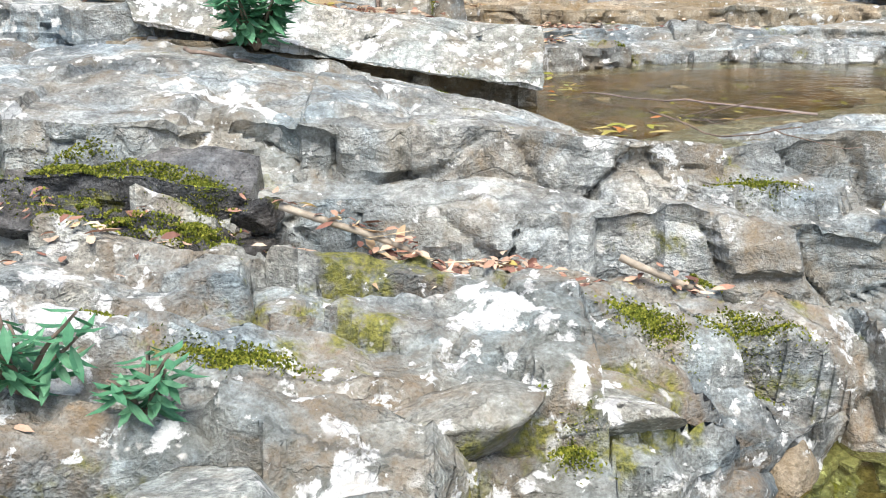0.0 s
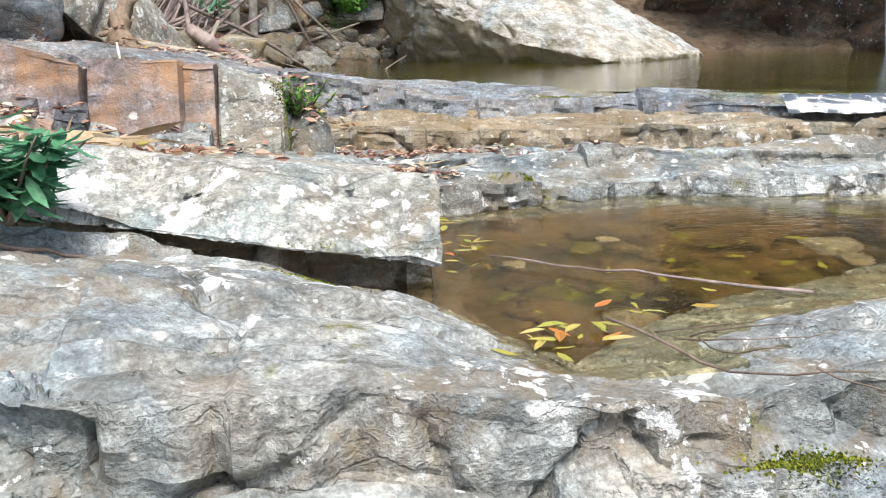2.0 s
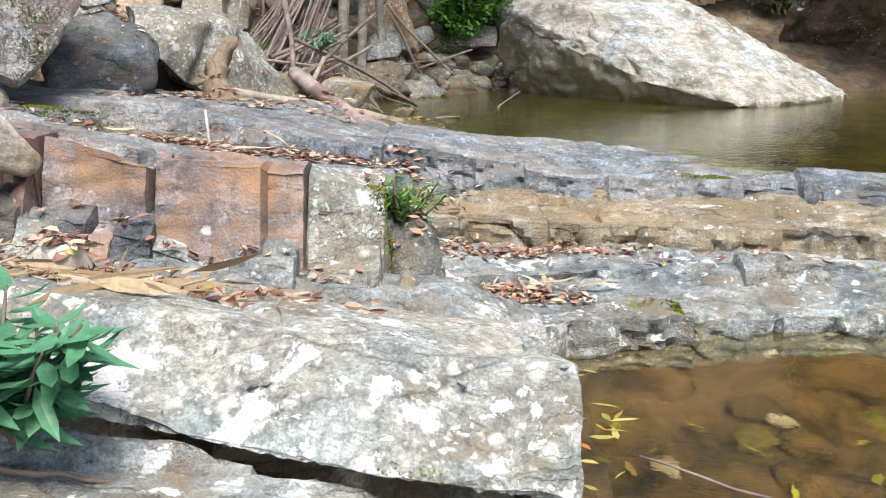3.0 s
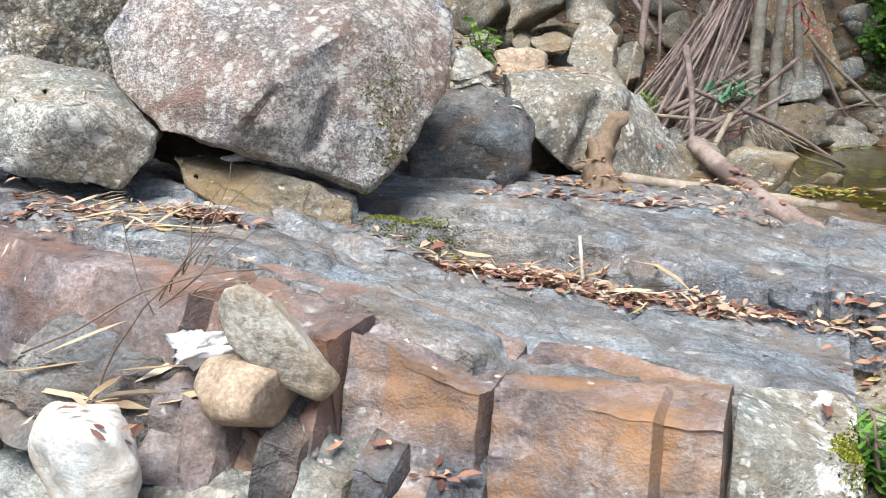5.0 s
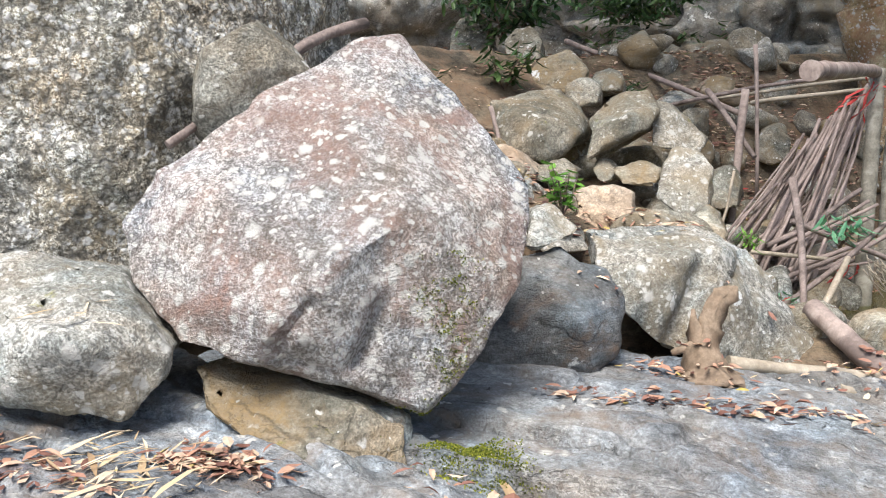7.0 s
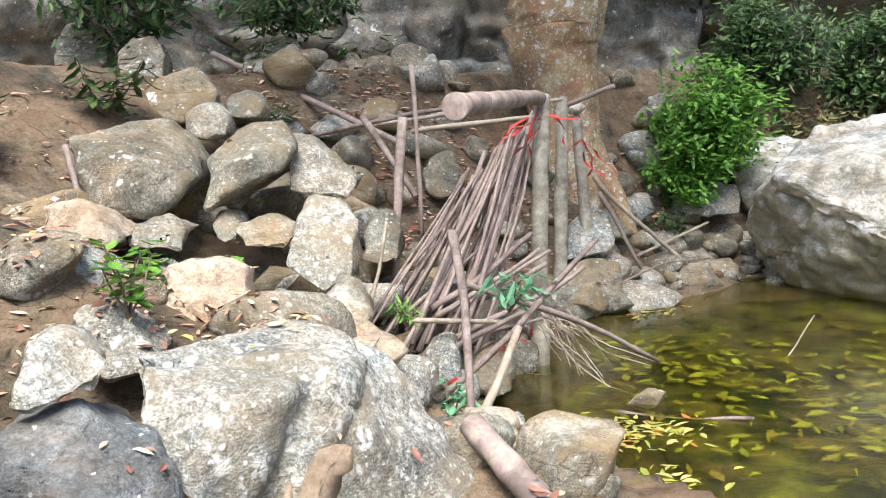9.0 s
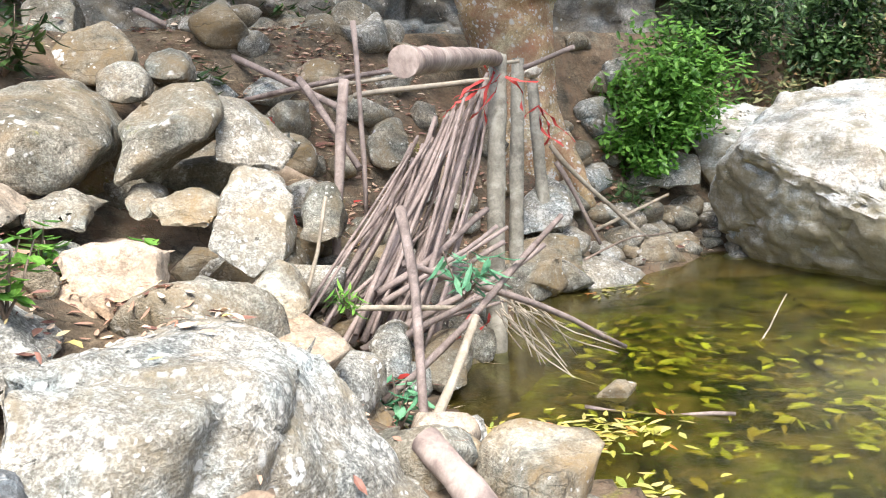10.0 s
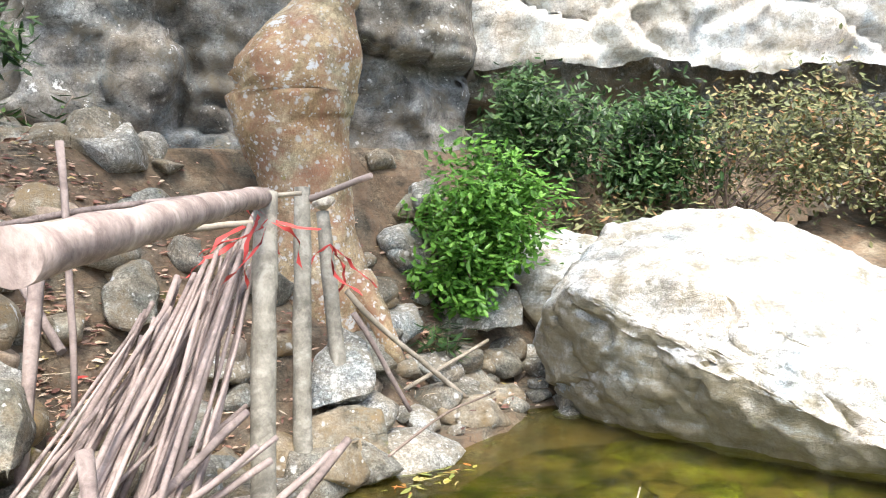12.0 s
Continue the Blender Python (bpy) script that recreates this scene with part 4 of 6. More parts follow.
hull_rock("rock", "rough brown rock half buried in the bank",
          [(-3.28, 11.64, 1.89), (-3.18, 11.77, 2.03), (-2.91, 11.80, 2.05), (-2.70, 11.70, 1.90), (-2.69, 11.57, 1.70), (-3.00, 11.51, 1.68), (-3.20, 11.52, 1.72), (-3.25, 12.04, 1.86), (-2.97, 12.16, 1.98), (-2.81, 11.98, 1.71), (-3.19, 11.95, 1.73)], ROCK_WARM, 72, step=0.04, category="rock")
hull_rock("rock", "rough brown rock half buried in the bank",
          [(-2.78, 11.25, 1.70), (-2.75, 11.37, 1.79), (-2.61, 11.39, 1.80), (-2.49, 11.29, 1.70), (-2.46, 11.17, 1.58), (-2.62, 11.13, 1.56), (-2.73, 11.14, 1.59), (-2.79, 11.65, 1.67), (-2.66, 11.75, 1.74), (-2.55, 11.58, 1.58), (-2.75, 11.56, 1.59)], BANK_ROCK, 73, step=0.04, category="rock")
hull_rock("rock", "rough brown rock half buried in the bank",
          [(-2.76, 11.88, 1.81), (-2.73, 12.00, 1.90), (-2.59, 12.02, 1.91), (-2.47, 11.92, 1.82), (-2.45, 11.80, 1.70), (-2.60, 11.76, 1.69), (-2.71, 11.77, 1.72), (-2.77, 12.28, 1.79), (-2.64, 12.38, 1.86), (-2.54, 12.22, 1.70), (-2.73, 12.20, 1.71)], BANK_ROCK, 74, step=0.04, category="rock")
hull_rock("rock", "rough brown rock half buried in the bank",
          [(-3.32, 14.25, 2.32), (-3.21, 14.40, 2.54), (-2.96, 14.43, 2.57), (-2.77, 14.31, 2.35), (-2.77, 14.16, 2.04), (-3.07, 14.10, 2.00), (-3.26, 14.11, 2.06), (-3.29, 14.65, 2.29), (-3.02, 14.78, 2.47), (-2.89, 14.58, 2.07), (-3.25, 14.54, 2.09)], BANK_ROCK, 75, step=0.04, category="rock")
hull_rock("rock", "rough brown rock half buried in the bank",
          [(-1.59, 11.05, 0.91), (-1.54, 11.18, 1.04), (-1.42, 11.19, 1.06), (-1.32, 11.08, 0.93), (-1.32, 10.95, 0.75), (-1.46, 10.91, 0.73), (-1.56, 10.93, 0.76), (-1.60, 11.45, 0.88), (-1.47, 11.55, 0.99), (-1.40, 11.37, 0.76), (-1.57, 11.35, 0.77)], BANK_ROCK, 76, step=0.04, category="rock")
hull_rock("rock", "rough brown rock half buried in the bank",
          [(-2.26, 10.29, 1.08), (-2.26, 10.41, 1.15), (-2.18, 10.42, 1.16), (-2.09, 10.31, 1.09), (-2.06, 10.20, 1.00), (-2.14, 10.17, 0.99), (-2.21, 10.19, 1.01), (-2.28, 10.69, 1.06), (-2.22, 10.78, 1.11), (-2.13, 10.62, 1.00), (-2.24, 10.61, 1.00)], BANK_ROCK, 77, step=0.04, category="rock")
hull_rock("rock", "rough brown rock half buried in the bank",
          [(-2.69, 13.98, 2.13), (-2.63, 14.11, 2.24), (-2.49, 14.12, 2.26), (-2.37, 14.02, 2.14), (-2.37, 13.89, 1.98), (-2.53, 13.85, 1.96), (-2.64, 13.86, 2.00), (-2.69, 14.38, 2.10), (-2.54, 14.48, 2.19), (-2.45, 14.31, 1.99), (-2.66, 14.29, 2.00)], BANK_ROCK, 78, step=0.04, category="rock")
hull_rock("rock", "rough brown rock half buried in the bank",
          [(-1.47, 12.94, 1.19), (-1.40, 13.07, 1.33), (-1.25, 13.09, 1.35), (-1.15, 12.98, 1.21), (-1.16, 12.84, 1.00), (-1.33, 12.80, 0.98), (-1.44, 12.81, 1.02), (-1.47, 13.34, 1.16), (-1.31, 13.45, 1.28), (-1.24, 13.26, 1.02), (-1.45, 13.24, 1.03)], BANK_ROCK, 79, step=0.04, category="rock")
hull_rock("rock", "rough brown rock half buried in the bank",
          [(-1.11, 10.39, 0.28), (-1.07, 10.51, 0.36), (-0.97, 10.52, 0.38), (-0.90, 10.41, 0.30), (-0.90, 10.29, 0.17), (-1.01, 10.26, 0.15), (-1.08, 10.27, 0.18), (-1.12, 10.78, 0.25), (-1.02, 10.88, 0.33), (-0.97, 10.71, 0.17), (-1.11, 10.70, 0.18)], GRANITE_GREY, 80, step=0.04, category="rock")
hull_rock("rock", "rough brown rock half buried in the bank",
          [(-0.85, 10.50, 0.18), (-0.80, 10.62, 0.26), (-0.69, 10.64, 0.28), (-0.61, 10.53, 0.20), (-0.62, 10.41, 0.08), (-0.75, 10.37, 0.07), (-0.83, 10.39, 0.09), (-0.87, 10.90, 0.16), (-0.74, 11.00, 0.23), (-0.69, 10.83, 0.08), (-0.85, 10.81, 0.09)], ROCK_WARM, 81, step=0.04, category="rock")
hull_rock("rock", "rough brown rock half buried in the bank",
          [(0.39, 14.09, 0.11), (0.49, 14.22, 0.20), (0.65, 14.23, 0.22), (0.73, 14.13, 0.12), (0.70, 14.00, -0.03), (0.51, 13.95, -0.05), (0.40, 13.97, -0.02), (0.39, 14.48, 0.08), (0.58, 14.59, 0.16), (0.62, 14.41, -0.03), (0.39, 14.39, -0.02)], BANK_ROCK, 82, step=0.04, category="rock")
hull_rock("rock", "rough brown rock half buried in the bank",
          [(-0.21, 15.13, 1.29), (-0.11, 15.26, 1.43), (0.06, 15.28, 1.45), (0.17, 15.17, 1.30), (0.14, 15.03, 1.10), (-0.07, 14.99, 1.08), (-0.20, 15.00, 1.12), (-0.21, 15.52, 1.26), (-0.01, 15.64, 1.38), (0.05, 15.45, 1.12), (-0.20, 15.43, 1.13)], BANK_ROCK, 83, step=0.04, category="rock")
hull_rock("rock", "ochre rock at the waterline by the posts",
          [(-0.34, 12.84, 0.41), (-0.15, 12.96, 0.45), (0.14, 12.98, 0.37), (0.17, 12.73, 0.03), (-0.11, 12.59, -0.02), (-0.35, 12.57, 0.01), (-0.33, 13.32, 0.33), (0.02, 13.43, 0.30), (-0.16, 13.13, 0.01)], ROCK_WARM, 91, step=0.04, category="rock")
hull_rock("rock", "upright grey rock behind the posts",
          [(-0.31, 13.18, 0.61), (-0.13, 13.44, 0.87), (0.08, 13.34, 0.72), (0.08, 13.09, 0.47), (-0.31, 12.94, 0.41), (-0.30, 13.58, 0.59), (-0.01, 13.70, 0.67), (-0.31, 13.40, 0.44)], GRANITE_GREY, 92, step=0.04, category="rock")
hull_rock("rock", "low white rock at the waterline",
          [(0.09, 13.04, 0.15), (0.34, 13.28, 0.17), (0.70, 13.09, 0.05), (0.58, 12.97, -0.01), (0.12, 12.81, -0.03), (0.12, 13.44, 0.11), (0.57, 13.48, 0.03), (0.14, 13.27, -0.03)], GRANITE_GREY, 93, step=0.04, category="rock")
hull_rock("rock", "brown wedge rock at the waterline",
          [(0.74, 14.34, 0.20), (0.97, 14.48, 0.29), (1.23, 14.27, 0.06), (1.15, 14.04, -0.07), (0.77, 14.01, -0.01), (0.75, 14.71, 0.15), (1.13, 14.66, 0.05), (0.78, 14.46, -0.01)], BANK_ROCK, 94, step=0.04, category="rock")
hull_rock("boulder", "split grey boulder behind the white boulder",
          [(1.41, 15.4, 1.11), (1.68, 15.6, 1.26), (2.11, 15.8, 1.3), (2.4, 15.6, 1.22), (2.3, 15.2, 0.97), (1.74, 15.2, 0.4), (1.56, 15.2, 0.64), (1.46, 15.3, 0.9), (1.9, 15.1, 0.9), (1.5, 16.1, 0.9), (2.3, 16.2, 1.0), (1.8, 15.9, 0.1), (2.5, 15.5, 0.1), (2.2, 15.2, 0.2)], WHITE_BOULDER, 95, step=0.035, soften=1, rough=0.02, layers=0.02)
hull_rock("rock", "grey wall-like rock under the bush",
          [(0.84, 14.87, 0.86), (1.14, 15.01, 0.92), (1.47, 14.93, 0.83), (1.44, 14.68, 0.57), (0.86, 14.62, 0.57), (0.87, 15.25, 0.81), (1.35, 15.30, 0.79), (0.89, 15.07, 0.59)], GRANITE_GREY, 96, step=0.05, category="rock")

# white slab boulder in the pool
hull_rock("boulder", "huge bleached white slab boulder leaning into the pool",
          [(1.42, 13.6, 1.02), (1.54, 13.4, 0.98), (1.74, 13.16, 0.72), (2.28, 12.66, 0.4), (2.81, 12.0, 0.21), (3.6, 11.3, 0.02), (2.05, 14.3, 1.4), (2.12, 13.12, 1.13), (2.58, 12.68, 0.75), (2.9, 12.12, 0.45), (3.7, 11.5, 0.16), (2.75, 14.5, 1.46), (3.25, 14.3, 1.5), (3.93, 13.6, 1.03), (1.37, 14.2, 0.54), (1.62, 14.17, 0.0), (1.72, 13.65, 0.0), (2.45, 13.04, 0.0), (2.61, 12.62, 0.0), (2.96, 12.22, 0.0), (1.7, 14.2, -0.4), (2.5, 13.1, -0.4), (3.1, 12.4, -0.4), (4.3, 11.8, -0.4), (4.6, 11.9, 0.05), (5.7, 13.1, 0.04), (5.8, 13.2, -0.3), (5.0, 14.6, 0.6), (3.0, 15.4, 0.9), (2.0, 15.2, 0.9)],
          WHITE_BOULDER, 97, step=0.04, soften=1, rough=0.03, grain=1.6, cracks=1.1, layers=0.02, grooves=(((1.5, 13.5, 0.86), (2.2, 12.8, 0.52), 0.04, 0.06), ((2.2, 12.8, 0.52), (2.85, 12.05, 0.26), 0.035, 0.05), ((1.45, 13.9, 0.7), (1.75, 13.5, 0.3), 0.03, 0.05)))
# far boulder in the corner behind the granite
hull_rock("boulder", "towering pebbly grey boulder behind the others",
          [(-3.2, 6.9, 0.7), (-3.9, 6.3, 0.7), (-5.2, 6.2, 0.7), (-3.0, 7.6, 0.7), (-3.1, 6.9, 1.5), (-2.95, 7.3, 2.6), (-3.7, 6.5, 2.8), (-5.0, 6.4, 3.0), (-3.0, 8.4, 2.8), (-4.6, 8.6, 3.2), (-5.4, 8.4, 0.7), (-3.2, 8.6, 0.7)], PEBBLY, 98, step=0.05, soften=3, rough=0.05)
round_rock("rock", "brown pitted rock lodged behind the granite boulder", (-2.65, 7.05, 1.62), (0.3, 0.28, 0.3), BANK_ROCK, 5, level=4, category="rock")
round_rock("rock", "dark slate-grey rock at the side of the brown pool", (2.92, 4.68, -0.2), (0.27, 0.2, 0.15), ROCK_DARK, 6, level=4, category="rock")
round_rock("stone", "small orange stone by the brown pool", (2.2, 4.05, -0.33), (0.09, 0.07, 0.05), ROCK_RED, 7)
round_rock("stone", "pale stone by the brown pool", (2.42, 3.98, -0.3), (0.17, 0.1, 0.09), STONE_CREAM, 8)
round_rock("stone", "white pebble on the bench", (1.3, 2.84, -0.4), (0.05, 0.04, 0.035), STONE_WHITE, 9)
round_rock("stone", "tan rounded stone on the littered shelf", (-1.19, 5.03, 0.3), (0.125, 0.1, 0.085), STONE_TAN, 10, category="stone", level=4, rough=0.05)
hull_rock("stone", "long white-topped tan stone leaning on another stone",
          [(-1.235, 5.0, 0.5), (-1.2, 4.97, 0.555), (-1.15, 4.97, 0.565), (-1.1, 4.99, 0.53), (-1.0, 5.03, 0.39), (-0.985, 5.06, 0.34), (-1.03, 5.05, 0.295), (-1.1, 5.02, 0.33), (-1.19, 4.98, 0.42), (-1.25, 5.08, 0.52), (-1.16, 5.1, 0.5), (-1.06, 5.12, 0.36), (-1.12, 5.11, 0.3)], STONE_CREAM, 12, step=0.015, soften=3, rough=0.012, category="stone")
hull_rock("stone", "white quartz stone in the dry leaves",
          [(-0.92, 4.72, 0.13), (-0.9, 4.71, 0.07), (-0.85, 4.69, 0.17), (-0.78, 4.69, 0.16), (-0.745, 4.72, 0.11), (-0.77, 4.71, 0.03), (-0.84, 4.67, 0.03), (-0.95, 4.82, 0.13), (-0.84, 4.83, 0.14), (-0.86, 4.84, 0.03)], STONE_WHITE, 13, step=0.016, soften=2, rough=0.012, category="stone")
hull_rock("stone", "large white stone beside the banded blocks",
          [(-1.52, 4.74, 0.24), (-1.46, 4.72, 0.32), (-1.35, 4.7, 0.345), (-1.29, 4.72, 0.32), (-1.265, 4.74, 0.25), (-1.29, 4.74, 0.16), (-1.36, 4.71, 0.1), (-1.46, 4.72, 0.11), (-1.6, 4.88, 0.28), (-1.44, 4.9, 0.29), (-1.42, 4.9, 0.14), (-1.58, 4.9, 0.12)], STONE_WHITE, 14, step=0.018, soften=3, rough=0.02, category="stone")
round_rock("stone", "mossy stone standing in the pool", (0.13, 10.5, 0.0), (0.13, 0.09, 0.09), ROCK_WARM, 15, 25, level=4, pitch=-25)


# ---- cliff behind the pool ----
def cliff(label, line, z0, z1, mat, seed, lean=0.0, step=0.06, rough=0.25, name="cliff", ragged=0.0):
    width = line[-1][0] - line[0][0]
    nu, nv = int(width / step), int((z1 - z0) / step)
    verts = []
    for i in range(nu + 1):
        x = line[0][0] + width * i / nu
        base = sample([(a, c, 0) for a, c in line], i / nu)
        for j in range(nv + 1):
            z = z0 + (z1 - z0) * j / nv + ragged * (1 - j / nv) * (fbm(Vector((x, 0, seed)), 0.9) + 0.3 * fbm(Vector((x, 4, seed)), 5.0, 3))
            q = Vector((x, z, seed * 5.0))
            bv, bj = block(Vector((x * 0.55 + 0.2 * fbm(q, 1.0), z * 0.8, seed)), 1.0)
            d = fbm(q, 0.7) * rough * 0.5 + bv * rough * 1.5 - bj * 0.11 + block(Vector((x * 0.8 + 0.1 * fbm(q, 3.0), z * 1.1, seed + 3.0)), 2.3)[0] * rough * 0.5 + fbm(q, 5.0, 4) * rough * 0.22 + max(-0.3, min(0.3, 2 * noise.noise(Vector((x * 0.3, z * 5, seed))))) * 0.06
            verts.append((x + 0.1 * fbm(q, 2.0), base.y - d - lean * (z - z0), z))
    faces = [(i * (nv + 1) + j, (i + 1) * (nv + 1) + j, (i + 1) * (nv + 1) + j + 1, i * (nv + 1) + j + 1) for i in range(nu) for j in range(nv)]
    return tagged(mesh_object(name, verts, faces, mat), label, "cliff", kind="structure")


cliff("dark grey jointed cliff behind the tree", [(-9.0, 13.5), (-4.0, 15.6), (-1.0, 16.0), (0.6, 16.0), (1.3, 16.5), (1.7, 17.8)], 1.0, 6.5, CLIFF, 1)
cliff("brown shaded recess behind the shrubs", [(1.2, 17.6), (6.0, 18.2), (9.0, 17.0), (13.0, 12.0)], -0.4, 3.4, BANK_ROCK, 2)
cliff("pale overhanging cliff above the pool", [(1.0, 17.4), (3.5, 17.0), (7.0, 17.2), (8.0, 16.8)], 3.0, 8.0, CLIFF_PALE, 3, 0.12, rough=0.085, ragged=0.13)
cliff("brown rock wall at the far side of the pool", [(5.8, 15.4), (7.5, 14.6), (10.5, 12.0), (12.0, 9.0)], -0.4, 4.6, ROCK_FAR, 4, 0.42)
round_rock("rock", "mossy wedge of rock in the joint below the fern", (0.14, 5.56, -0.06), (0.13, 0.3, 0.2), ROCK_MOSSY, 62, 5, "rock", 4)
round_rock("rock", "mossy green rock in the joint beside the end block", (0.1, 5.12, -0.14), (0.07, 0.12, 0.13), ROCK_MOSSY, 63, 5, "rock", 4)

# ---- tree, posts, beam and stick pile ----
def trunk_tree():
    root = tagged(new("tree"), "gnarled tree with swollen orange-brown trunk and white lichen", "tree")
    bm = bmesh.new()
    prof = [(-0.3, 14.35, 0.6, 0.5), (-0.28, 14.35, 1.0, 0.44), (-0.3, 14.36, 1.5, 0.33), (-0.3, 14.38, 1.85, 0.33), (-0.36, 14.4, 2.25, 0.44), (-0.36, 14.4, 2.5, 0.49), (-0.22, 14.42, 2.8, 0.4), (-0.1, 14.45, 3.1, 0.27), (-0.05, 14.5, 3.5, 0.24), (0.0, 14.5, 4.4, 0.22), (-0.2, 14.5, 5.6, 0.19), (0.1, 14.6, 7.0, 0.15)]
    pts, rad = [], []
    for a, c in zip(prof, prof[1:]):
        for k in range(6):
            u = k / 6
            pts.append(Vector(a[:3]).lerp(Vector(c[:3]), u))
            rad.append(a[3] + (c[3] - a[3]) * (u * u * (3 - 2 * u)))
    for _ in range(4):
        rad = [rad[0]] + [(p + 2 * q + r) / 4 for p, q, r in zip(rad, rad[1:], rad[2:])] + [rad[-1]]
    tube(bm, pts, rad, 28)
    for v in bm.verts:
        q = v.co
        c = Vector((-0.25, 14.4, q.z))
        out = (q - c).normalized()
        v.co = q + out * (fbm(q, 1.8) * 0.07 + fbm(Vector((q.x, q.y, q.z * 0.3)), 6.0) * 0.03)
    part("trunk", bm, TRUNK, root)
    for k, (a, c, r) in enumerate((((0.0, 14.5, 3.6), (0.7, 14.3, 4.8), 0.1), ((-0.6, 14.2, 1.1), (-1.1, 14.0, 0.7), 0.12), ((0.05, 14.1, 1.1), (0.3, 13.8, 0.5), 0.12))):
        stick("limb", "", a, c, r, r * 0.5, TRUNK, 300 + k, 0.05, 8, 12, parent=root)
    # Out-of-view limbs and leaves, added to shade the bank and darken pool reflections.
    g = random.Random(77)
    heads = []
    for k in range(16):
        a = g.uniform(0, 6.283)
        r = g.uniform(1.0, 4.2)
        tip = Vector((-0.4 + r * math.cos(a), 12.4 + r * 0.85 * math.sin(a), g.uniform(6.3, 8.6)))
        stick("limb", "", (0.0, 14.5, g.uniform(4.6, 6.6)), tip, 0.09, 0.02, TRUNK, 340 + k, 0.06, 8, 8, parent=root)
        heads += [tip + Vector((g.gauss(0, 0.8), g.gauss(0, 0.8), g.gauss(0, 0.35))) for _ in range(7)]
    verts, faces = [], []
    for k in range(4800):
        p = heads[k % len(heads)] + Vector((g.gauss(0, 0.42), g.gauss(0, 0.42), g.gauss(0, 0.26)))
        d = Vector((g.gauss(0, 1), g.gauss(0, 1), g.gauss(0, 0.5) - 0.3)).normalized()
        n = (Vector((0.1, 0, 1)) - d * d.z).normalized()
        leaf_faces(verts, faces, p, d, n, g.uniform(0.14, 0.26), g.uniform(0.07, 0.11), 0.1, -0.1)
    mesh_object("shade_crown", verts, faces, DEEP_GREEN, False).parent = root
    return root


TRUNK = rock_material("orange_trunk_bark", (0.26, 0.2, 0.12), (0.42, 0.33, 0.21), (0.54, 0.45, 0.31), 0.45, 0.8, 0.1, 0.16, (0.42, 0.17, 0.09), layer=0.2, seed=31, crackle=0.0, chip=0.3)
trunk_tree()

stick("post", "weathered grey-green wooden post standing in the pool", (-0.5, 11.2, -0.35), (-0.44, 11.68, 1.74), 0.062, 0.054, POST, 1, 0.006, 12, 14, "post")
stick("post", "dark weathered wooden post standing in the pool", (-0.36, 12.6, -0.35), (-0.3, 13.0, 1.76), 0.06, 0.05, POST, 2, 0.012, 12, 14, "post")
stick("post", "pale short post with a block on top", (-0.12, 13.2, 0.5), (-0.19, 13.45, 1.6), 0.05, 0.045, POST, 3, 0.02, 8, 12, "post")
round_rock("stone", "tan stone block perched on the pale post", (-0.19, 13.44, 1.66), (0.09, 0.07, 0.06), STONE_CREAM, 61)
beam = stick("beam", "banded grey log lashed across the post tops", (-0.745, 9.34, 1.64), (-0.44, 11.78, 1.72), 0.054, 0.044, LOG, 4, 0.008, 22, 16, "log")

rng = random.Random(11)
for k in range(50):
    u = rng.random()
    foot = Vector((-1.56, 10.5, 0.34)).lerp(Vector((-0.85, 10.85, 0.18)), u) + Vector((rng.uniform(-0.08, 0.08), rng.uniform(-0.25, 0.35), rng.uniform(-0.15, 0.1)))
    head = Vector((-0.98, 11.45, 1.2)).lerp(Vector((-0.52, 11.7, 1.6)), min(1, max(0, u + rng.uniform(-0.35, 0.3)))) + Vector((0, rng.uniform(-0.1, 0.25), rng.uniform(-0.2, 0.05)))
    r = rng.uniform(0.008, 0.021)
    stick("stick", "grey-brown cut stick leaning in the pile", foot, head, r, r * 0.75, STICK, 20 + k, rng.uniform(0.005, 0.03), 8, 7, group="stick pile")
for k in range(16):
    a = Vector((rng.uniform(-1.35, -0.9), rng.uniform(10.5, 11.0), rng.uniform(0.15, 0.5)))
    c = a + Vector((rng.uniform(0.3, 0.75), rng.uniform(0.1, 0.7), rng.uniform(0.1, 0.45)))
    r = rng.uniform(0.012, 0.024)
    stick("stick", "dark stick lying low in the pile", a, c, r, r * 0.7, STICK, 70 + k, 0.03, group="stick pile")
for a, c, r, mat, text in (
        ((-1.39, 11.65, 1.64), (-1.45, 11.3, 0.45), 0.034, LOG, "banded grey upright branch by the stick pile"),
        ((-1.34, 11.8, 2.0), (-1.3, 11.6, 0.8), 0.018, STICK, "thin upright stick by the stick pile"),
        ((-2.6, 12.45, 1.5), (-0.5, 12.25, 1.76), 0.02, STICK, "long cross stick behind the pile"),
        ((-1.4, 12.05, 1.54), (-0.5, 11.86, 1.6), 0.022, STICK_PALE, "pale cross stick behind the pile"),
        ((-2.2, 12.6, 1.55), (-0.3, 12.6, 1.72), 0.018, STICK_PALE, "straw-coloured cross stick behind the pile"),
        ((-3.82, 14.4, 2.42), (-1.5, 12.1, 1.46), 0.032, STICK, "long pole lying down the bank"),
        ((-0.97, 9.86, 0.2), (-0.14, 10.62, 0.9), 0.019, STICK, "bare branch leaning over the pool edge"),
        ((-0.92, 10.45, 0.72), (0.26, 11.22, 0.03), 0.02, STICK, "stick reaching down into the pool"),
        ((-0.91, 10.33, 1.0), (-0.77, 9.66, 0.14), 0.026, STICK, "upright branch at the pool edge"),
        ((-0.74, 9.68, 0.16), (-0.56, 10.1, 0.52), 0.024, STICK_PALE, "pale split stick at the pool edge")):
    stick("stick", text, a, c, r, r * 0.8, mat, int(r * 9000), 0.02)
